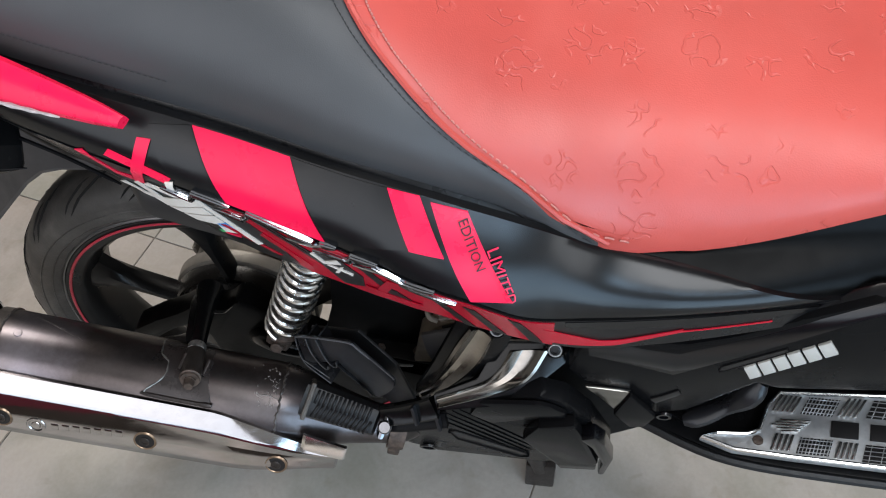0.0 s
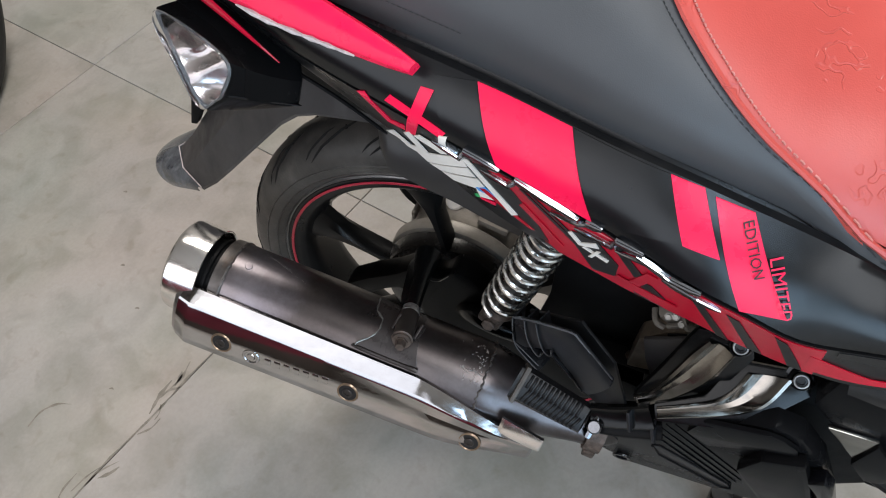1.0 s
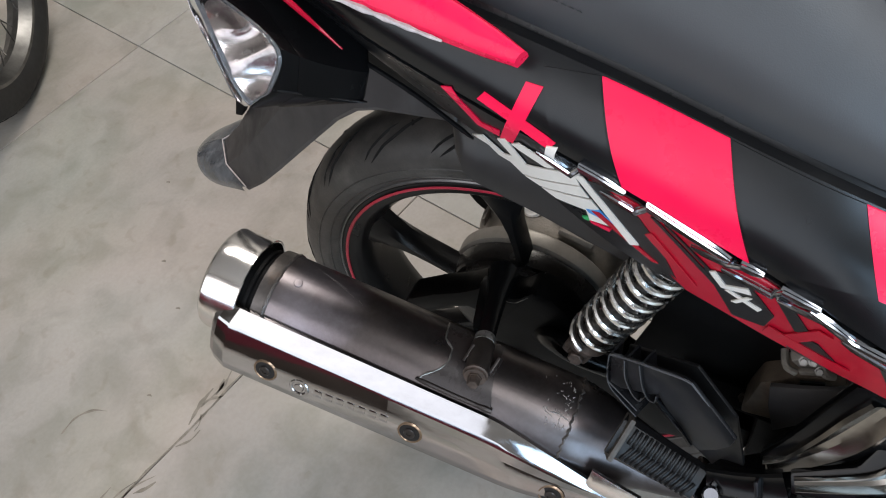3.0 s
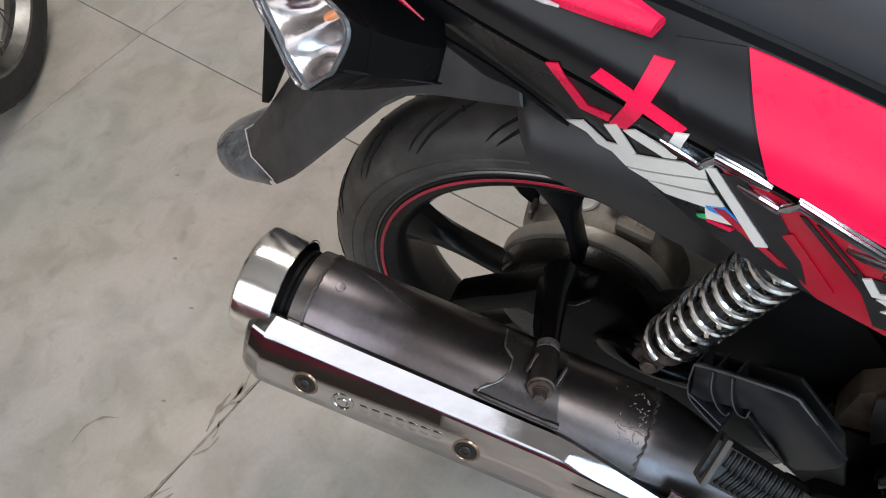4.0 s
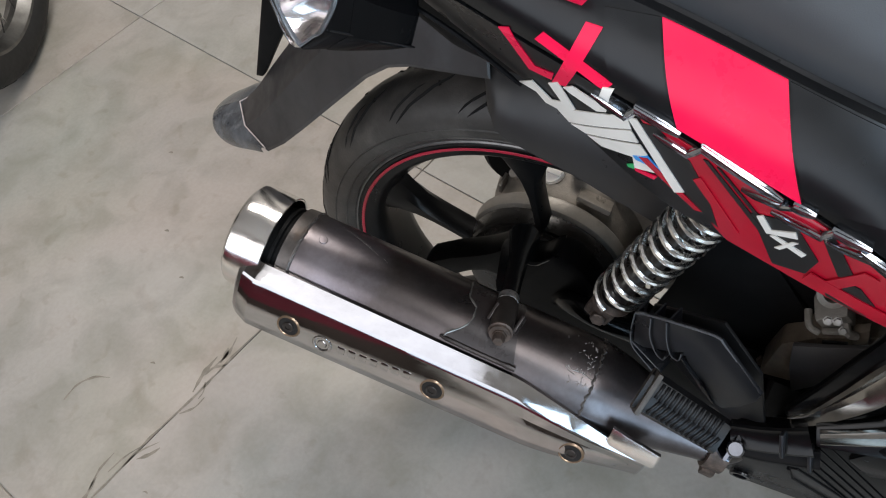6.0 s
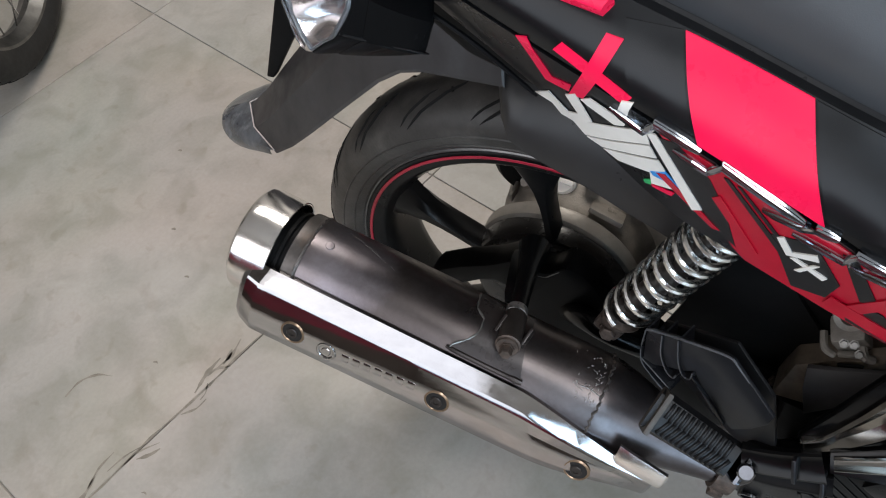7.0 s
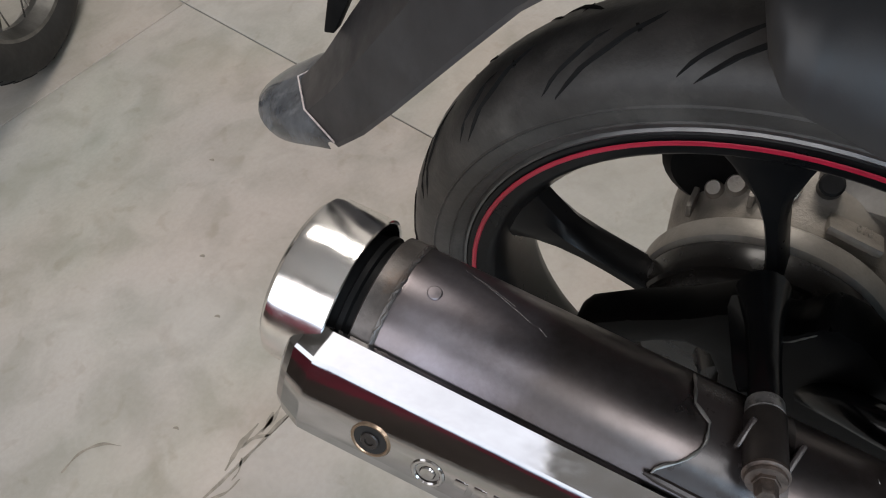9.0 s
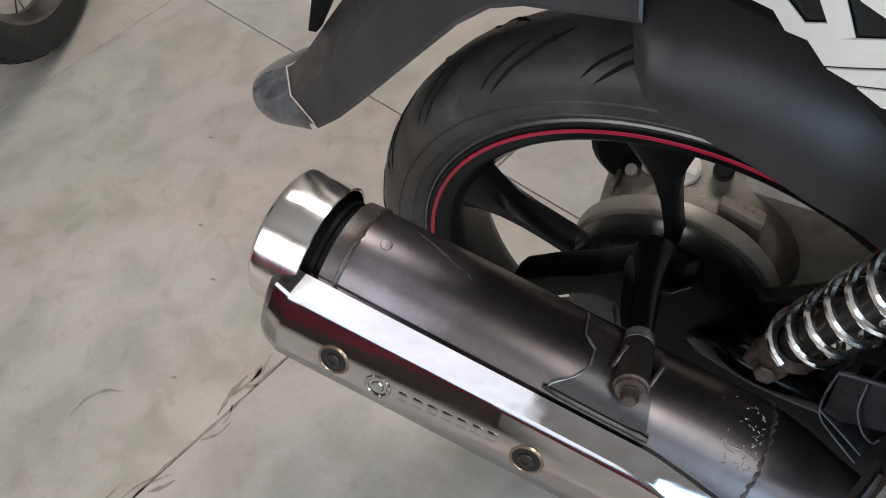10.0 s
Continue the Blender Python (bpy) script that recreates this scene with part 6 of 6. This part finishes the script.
# front side cover with the silver badge bars
def front_cover():
    place = axes_at((.36, -.185, .60), (1, .02, 0), (0, -.1, 1))
    def piece(name, outline, depth, lift, mat, parent, label="", bevel=.002):
        bm = bmesh.new()
        plate(bm, outline, depth, place @ pose(0, 0, lift), bevel)
        return part(name, bm, mat, parent, label)
    cov = piece("front_cover", [(.000, -.047), (.011, .0145), (.043, .016), (.080, .0125), (.112, .031), (.149, .064), (.190, .097), (.38, .097), (.38, -.030), (.242, -.044), (.164, -.055), (.147, -.047), (.130, -.075), (.104, -.118), (.074, -.130), (.046, -.115), (.016, -.071)], -.018, 0, M_COVER, bike, "satin black front side cover with silver badge", .005)
    # upper band: leans inwards to its top edge
    bm = bmesh.new()
    U = [(.0108, .0145), (.0433, .0161), (.0802, .0128), (.1120, .0316), (.1486, .0643), (.1898, .0972), (.30, .098)]
    L = [(.0137, -.0060), (.0477, -.0186), (.0796, -.0321), (.1174, .0075), (.1480, .0405), (.1914, .0900), (.30, .092)]
    loops = []
    for (ux, uy), (lx, ly) in zip(U, L):
        at = lambda q, h: place @ Vector((ux + (lx - ux) * q, uy + (ly - uy) * q, h))
        loops.append([at(0, -.008), at(.25, -.0015), at(.6, .0035), at(.93, .0055), at(1, .004), at(1, -.008), at(0, -.014)])
    rings(bm, loops)
    part("upper_band", bm, M_GLOSS, cov, "smooth glossy upper band", crease=40)
    a, b, c, d = (Vector((*p, 0)) for p in ((.1376, -.0351), (.1866, .0219), (.1760, .0398), (.1283, -.0151)))
    for k in range(6):
        u0, u1 = (k + .06) / 6, (k + .90) / 6
        piece("badge_bar", [(v.x, v.y) for v in (a.lerp(b, u0), a.lerp(b, u1), d.lerp(c, u1), d.lerp(c, u0))], .0022, 0, M_LOGO, cov, "silver badge bar", .0005)
    # Slit and cavity are dark plates that paint the shade inside them.
    piece("slit", [(.1131, -.0256), (.1140, -.0170), (.1505, .0210), (.1510, .0150), (.1169, -.0240)], .0012, 0, M_DARK, cov, "flat dark plate for the shade in a slit", .0004)
    bm = bmesh.new()
    tube(bm, [place @ Vector(p) for p in ((.1131, -.0262, .0008), (.1169, -.0246, .0008), (.1514, .0146, .0008), (.1510, .0208, .0008))], .0011, 6)
    part("slit_rim", bm, M_FILM, cov, "raised slit edge")
    piece("cavity", [(.0712, -.0934), (.0770, -.1013), (.0941, -.0784), (.0904, -.0705), (.0793, -.0853)], .0012, 0, M_DARK, cov, "flat dark plate for the shade in an oval cavity", .0004)
    bm = bmesh.new()
    lathe(bm, place @ Vector((.088, -.128, .001)), place.to_3x3() @ Vector((0, 0, 1)), [(0, .007), (.002, .0065), (.002, .004), (-.002, .004), (-.002, .0001)], 18)
    part("bolt", bm, M_GLOSS, cov, "black screw")
    piece("silver_panel", [(.0155, -.0703), (.0526, -.0748), (.0464, -.1190)], .004, 0, M_POLISH, cov, "brushed alloy panel", .0012)
    piece("corner_block", [(.0528, -.0760), (.0800, -.1200), (.0740, -.1460), (.0611, -.1500), (.0440, -.1220)], .007, 0, M_COVER, cov, "black corner block", .003)
front_cover()

# ---- footboard ----
def footboard():
    z0 = .428
    flat = lambda z: axes_at((0, 0, z), (1, 0, 0), (0, 1, 0))
    bm = bmesh.new()
    plate(bm, [(.430, -.146), (.441, -.151), (.508, -.176), (.56, -.183), (.656, -.186), (.80, -.188), (.80, -.04), (.56, -.06), (.47, -.10)], .010, flat(z0 - .022), .004)
    board = part("footboard", bm, M_COVER, bike, "black footboard with an alloy tread plate")
    bm = bmesh.new()
    plate(bm, [(.487, -.1665), (.5155, -.1765), (.565, -.1785), (.645, -.1800), (.80, -.182), (.80, -.102), (.657, -.107), (.561, -.1135), (.549, -.128), (.539, -.154), (.528, -.159), (.500, -.160)], .008, flat(z0 - .008), .0012)
    sheet = part("tread_plate", bm, M_PLATE, board, "brushed alloy tread plate")
    def raised(name, outline, mat, h=.0022, label=""):
        b2 = bmesh.new()
        plate(b2, outline, h, flat(z0), .0004)
        return part(name, b2, mat, sheet, label)
    # bright rolled rim
    b2 = bmesh.new()
    tube(b2, [(.80, -.103, z0 + .001), (.657, -.108, z0 + .001), (.562, -.1145, z0 + .001), (.550, -.129, z0 + .001), (.540, -.1545, z0 + .001), (.528, -.1595, z0 + .001), (.502, -.1615, z0 + .001), (.4885, -.1665, z0 + .001), (.516, -.1755, z0 + .001), (.565, -.1775, z0 + .001), (.645, -.179, z0 + .001), (.80, -.181, z0 + .001)], .0021, 8)
    part("rim", b2, M_CHROME2, sheet, "bright rolled rim")
    def ribs(x, y, n, w, h, lean):
        for k in range(n):
            xa = x + w * k
            raised("rib", [(xa, y), (xa + w * .55, y), (xa + w * .55 + lean, y + h), (xa + lean, y + h)], M_CHROME2, .0022, "bright rib")
    def mesh_field(x0, x1, y, h, lean):
        field = raised("mesh_field", [(x0, y), (x1, y), (x1 + lean, y + h), (x0 + lean, y + h)], M_DARK, .0006, "dark mesh field")
        b2 = bmesh.new()
        for k in range(9):
            u = (k + .5) / 9
            p = Vector((x0 + (x1 - x0) * u, y, z0 + .0008))
            tube(b2, [p, p + Vector((lean, h, 0))], .00045, 4)
        for k in range(4):
            u = (k + .5) / 4
            tube(b2, [(x0 + lean * u, y + h * u, z0 + .0009), (x1 + lean * u, y + h * u, z0 + .0009)], .0005, 4)
        part("mesh", b2, M_PLATE, field, "grey mesh wires")
    ribs(.5525, -.134, 5, .0042, .017, .010)
    mesh_field(.578, .606, -.134, .018, .010)
    ribs(.611, -.133, 4, .0046, .019, .012)
    mesh_field(.636, .72, -.132, .019, .010)
    ribs(.548, -.1725, 4, .0046, .016, .006)
    mesh_field(.570, .598, -.1735, .016, .006)
    ribs(.603, -.1745, 4, .0046, .016, .006)
    mesh_field(.626, .72, -.1755, .017, .006)
    for k in range(5):
        raised("rib", [(.551 + .004 * abs(k - 2), -.1415 - .0028 * k), (.586 - .003 * k, -.1405 - .0028 * k), (.586 - .003 * k, -.1420 - .0028 * k), (.551 + .004 * abs(k - 2), -.1430 - .0028 * k)], M_CHROME2, .0022, "bright rib")
    for k in range(3):
        x = .602 + .034 * k
        raised("badge_bar", [(x, -.1545), (x + .024, -.1545), (x + .027, -.138), (x + .003, -.138)], M_DARK, .0012, "dark badge bar")
    b2 = bmesh.new()
    lathe(b2, (.538, -.1645, z0), (0, 0, 1), [(0, .0048), (.0012, .0045), (.0016, .003), (.0016, .0001)], 18)
    part("rivet", b2, M_RUST, sheet, "rusty rivet")
    b2 = bmesh.new()
    tube(b2, smooth_path([(.432, -.146, z0 - .016), (.441, -.1525, z0 - .016), (.508, -.178, z0 - .016), (.60, -.186, z0 - .016), (.80, -.190, z0 - .016)], 24), .0045, 8)
    part("edge", b2, M_RUBBER, board, "rubber edge")
    b2 = bmesh.new()
    loops = [box_loop(.44, -.135, -.05, .36, .405, .01), box_loop(.56, -.15, -.04, .36, .405, .01), box_loop(.80, -.15, -.03, .36, .405, .01)]
    rings(b2, loops)
    part("board_frame", b2, M_COVER, board)
    b2 = bmesh.new()
    plate(b2, [(.462, -.142), (.478, -.151), (.49, -.153), (.482, -.143), (.470, -.137)], .004, flat(z0 - .012), .001)
    part("recess_lip", b2, M_COVER, board, "raised lip of a recess")
    # brake pedal pad
    b2 = bmesh.new()
    tube(b2, smooth_path([(.470, -.158, .440), (.486, -.155, .446), (.506, -.150, .460), (.519, -.146, .478), (.527, -.140, .494)], 12), [.0050, .0085, .0095, .0095, .0085, .0075, .0085, .0110, .0130, .0130, .0115, .0080], 12, flat=.75)
    part("brake_pedal", b2, M_SATIN, board, "grey worn brake pedal")
footboard()
lump("centre_tunnel", [box_loop(.44, -.11, .11, .40, .66), box_loop(.55, -.10, .10, .40, .66), box_loop(.74, -.09, .09, .40, .64)], M_MATT, bike, "black centre tunnel")
lump("tail_core", [box_loop(-.17, -.09, .09, .76, .87), box_loop(-.02, -.13, .13, .70, .83), box_loop(.15, -.14, .14, .66, .79), box_loop(.32, -.15, .15, .62, .73), box_loop(.45, -.12, .12, .62, .70)], M_MATT, bike, "dark inner bodywork")

# ---- centre stand ----
bm = bmesh.new()
for y in (-.052, .052):
    tube(bm, [(.31, y, .25), (.335, y, .12), (.350, y, .05)], .013, 12)
    block(bm, (.351, y, .034), (.040, .020, .068), None, .004)
tube(bm, [(.325, -.05, .17), (.325, .05, .17)], .010, 12)
part("centre_stand", bm, M_BUSH, bike, "brown-black steel centre stand")
# sump foot seen below the covers
lump("sump", [box_loop(.24, -.06, .06, .22, .27, .008), box_loop(.40, -.06, .06, .21, .27, .008)], M_MATT, bike, "black sump")

# front wheel and fork to carry the bike
def front_end():
    c = Vector((1.27, 0, .287))
    bm = bmesh.new()
    lathe(bm, c, YAX, [(y, r) for y, r in prof], 64)
    ft = part("front_tyre", bm, M_TYRE, bike, "black front tyre")
    bm = bmesh.new()
    lathe(bm, c, YAX, [(-.036, .19), (-.036, .2165), (0, .20), (.036, .2165), (.036, .19), (-.036, .19)], 64)
    lathe(bm, c, YAX, [(-.04, .0001), (-.04, .03), (.04, .03), (.04, .0001)], 24)
    part("front_rim", bm, M_RIM, ft)
    for k in range(6):
        b2 = bmesh.new()
        a = radians(60 * k + 20)
        tube(b2, [c + Vector((math.cos(a), 0, math.sin(a))) * .028, c + Vector((math.cos(a), 0, math.sin(a))) * .195], [.016, .012], 8)
        part("front_spoke", b2, M_RIM, ft)
    for y in (-.075, .075):
        b2 = bmesh.new()
        tube(b2, [(1.27, y, .287), (1.12, y * .9, .70), (1.05, y * .7, .90)], .018, 12)
        part("fork_leg", b2, M_ARM, bike)
    lump("front_fairing", [box_loop(.74, -.09, .09, .40, .64), box_loop(.92, -.16, .16, .36, .78), box_loop(1.06, -.15, .15, .62, .98), box_loop(1.12, -.08, .08, .72, .96)], M_GLOSS, bike, "black front fairing")
    b2 = bmesh.new()
    tube(b2, smooth_path([(.93, -.33, 1.02), (.98, -.18, 1.03), (1.02, 0, 1.0), (.98, .18, 1.03), (.93, .33, 1.02)], 20), .011, 10)
    part("handlebar", b2, M_ARM, bike)
front_end()

# ---- parked motorcycle: only its front wheel stands within sight ----
def parked_wheel():
    c, turn, R = Vector((-1.250, .330, .293)), radians(116), .293
    h, n = Vector((math.cos(turn), math.sin(turn), 0)), Vector((-math.sin(turn), math.cos(turn), 0))
    top = new("parked_motorcycle_wheel")
    tagged(top, "spoked front wheel of a parked motorcycle, black tyre and chrome rim", "wheel")
    bm = bmesh.new()
    lathe(bm, c, n, [(-.026, .228), (-.034, .240), (-.038, .256), (-.034, .274), (-.022, .287), (0, .293), (.022, .287), (.034, .274), (.038, .256), (.034, .240), (.026, .228)], 72)
    t = part("tyre", bm, M_TYRE2, top, "black road tyre")
    # Thin dark bars paint the shade of the tread's grooves.
    bm = bmesh.new()
    for k in range(56):
        a = 2 * math.pi * k / 56
        for s in (-1, 1):
            pts = [c + n * s * y + (h * math.cos(a + q) + Vector((0, 0, 1)) * math.sin(a + q)) * r for y, r, q in ((.006, .2922, 0), (.014, .2905, .03), (.022, .2870, .05))]
            tube(bm, pts, .0010, 4)
    part("tread", bm, M_GROOVE, t)
    bm = bmesh.new()
    lathe(bm, c, n, [(-.026, .238), (-.029, .234), (-.027, .226), (-.018, .220), (-.006, .212), (.006, .212), (.018, .220), (.027, .226), (.029, .234), (.026, .238)], 72)
    part("rim", bm, M_RIM2, top, "dulled chrome rim")
    bm = bmesh.new()
    lathe(bm, c, n, [(-.045, .0001), (-.045, .03), (-.04, .045), (-.03, .028), (.03, .028), (.04, .045), (.045, .03), (.045, .0001)], 32)
    part("hub", bm, M_CAST, top, "alloy hub")
    for k in range(36):
        bm = bmesh.new()
        a = 2 * math.pi * k / 36
        s = 1 if k % 2 else -1
        lean = .5 if (k // 2) % 2 else -.5
        p = c + n * s * .036 + (h * math.cos(a + lean) + Vector((0, 0, 1)) * math.sin(a + lean)) * .042
        q = c + n * s * .004 + (h * math.cos(a) + Vector((0, 0, 1)) * math.sin(a)) * .214
        tube(bm, [p, q], .0016, 5)
        part("spoke", bm, M_CHROME2, top)
    for s in (-1, 1):
        bm = bmesh.new()
        tube(bm, [c + n * s * .075, c + n * s * .075 + Vector((0, 0, .62)) - h * .22], .017, 12)
        tube(bm, [c + n * s * .04, c + n * s * .09], .009, 10)
        part("fork_leg", bm, M_CAST, top, "grey fork leg")
parked_wheel()

# ---- dirt on the floor, then the tiles ----
floor_mark([(-.655, -.262), (-.652, -.235), (-.635, -.215), (-.612, -.207)], .0035, "thin curved dirty streak on the tiles")
for along, reach in ((TX, .43), (-TY, .30), (-TX, .25)):
    pts = [CORNER + along * reach * k / 5 + TX.cross(TY).cross(along) * .0016 * (-1) ** k for k in range(6)]
    floor_mark([(p.x, p.y) for p in pts], .0030, "brown dirt along a tile joint")
rng = random.Random(5)
for k in range(22):
    along = (TX, TY)[k % 3 == 2]
    off = (TY, TX)[k % 3 == 2]
    p = CORNER + along * rng.uniform(-.02, .42) * (1 if along is TX else -1) + off * rng.uniform(-.012, .012)
    step = along * rng.uniform(.012, .035) + off * rng.uniform(-.008, .008)
    bend = off * rng.uniform(-.006, .006)
    floor_mark([(p.x, p.y), (p.x + step.x + bend.x, p.y + step.y + bend.y), (p.x + 2 * step.x, p.y + 2 * step.y)], rng.uniform(.0018, .0055), "brown damp stain beside a tile joint")
for x, y in ((-.57, -.164), (-.46, -.33), (-.70, .05), (-.62, -.02), (-.80, .2)):
    floor_mark([(x, y), (x + .004, y + .002), (x + .008, y + .001)], .003, "small dark spot on a tile")

def tiles():
    half, g, b = TILE / 2, .0008, .0010
    w = half - g
    turn = Matrix.Rotation(TURN_T, 4, "Z")
    def slab():
        bm = bmesh.new()
        corners = ((-1, -1), (1, -1), (1, 1), (-1, 1))
        lo = [bm.verts.new((x * w, y * w, -.004)) for x, y in corners]
        md = [bm.verts.new((x * w, y * w, -b)) for x, y in corners]
        tp = [bm.verts.new((x * (w - b), y * (w - b), 0)) for x, y in corners]
        bm.faces.new(tp)
        for A, B in ((lo, md), (md, tp)):
            for k in range(4):
                bm.faces.new((A[k], A[(k + 1) % 4], B[(k + 1) % 4], B[k]))
        bmesh.ops.recalc_face_normals(bm, faces=bm.faces)
        return bm
    def mesh(bm):
        me = bpy.data.meshes.new("tile")
        bm.to_mesh(me)
        bm.free()
        me.materials.append(M_TILE)
        return me
    whole = mesh(slab())
    sides = (((3.39, 0, 0), (1, 0, 0)), ((-4.39, 0, 0), (-1, 0, 0)), ((0, 3.49, 0), (0, 1, 0)), ((0, -2.69, 0), (0, -1, 0)))
    for i in range(-8, 9):
        for j in range(-8, 9):
            c = CORNER + TX * TILE * (i + .5) + TY * TILE * (j + .5)
            place = Matrix.Translation((c.x, c.y, 0)) @ turn
            cut = False
            out = False
            for p, n in sides:
                d = (c - Vector(p)).dot(Vector(n))
                out = out or d > .53
                cut = cut or d > -.53
            if out:
                continue
            me = whole
            if cut:
                bm = slab()
                back = place.inverted()
                for p, n in sides:
                    bmesh.ops.bisect_plane(bm, geom=bm.verts[:] + bm.edges[:] + bm.faces[:], plane_co=back @ Vector(p), plane_no=back.to_3x3() @ Vector(n), clear_outer=True)
                if len(bm.faces) == 0:
                    bm.free()
                    continue
                me = mesh(bm)
            ob = new("tile", me)
            ob.parent = floor
            ob.location = (c.x, c.y, 0)
            ob.rotation_euler = (0, 0, TURN_T)
tiles()
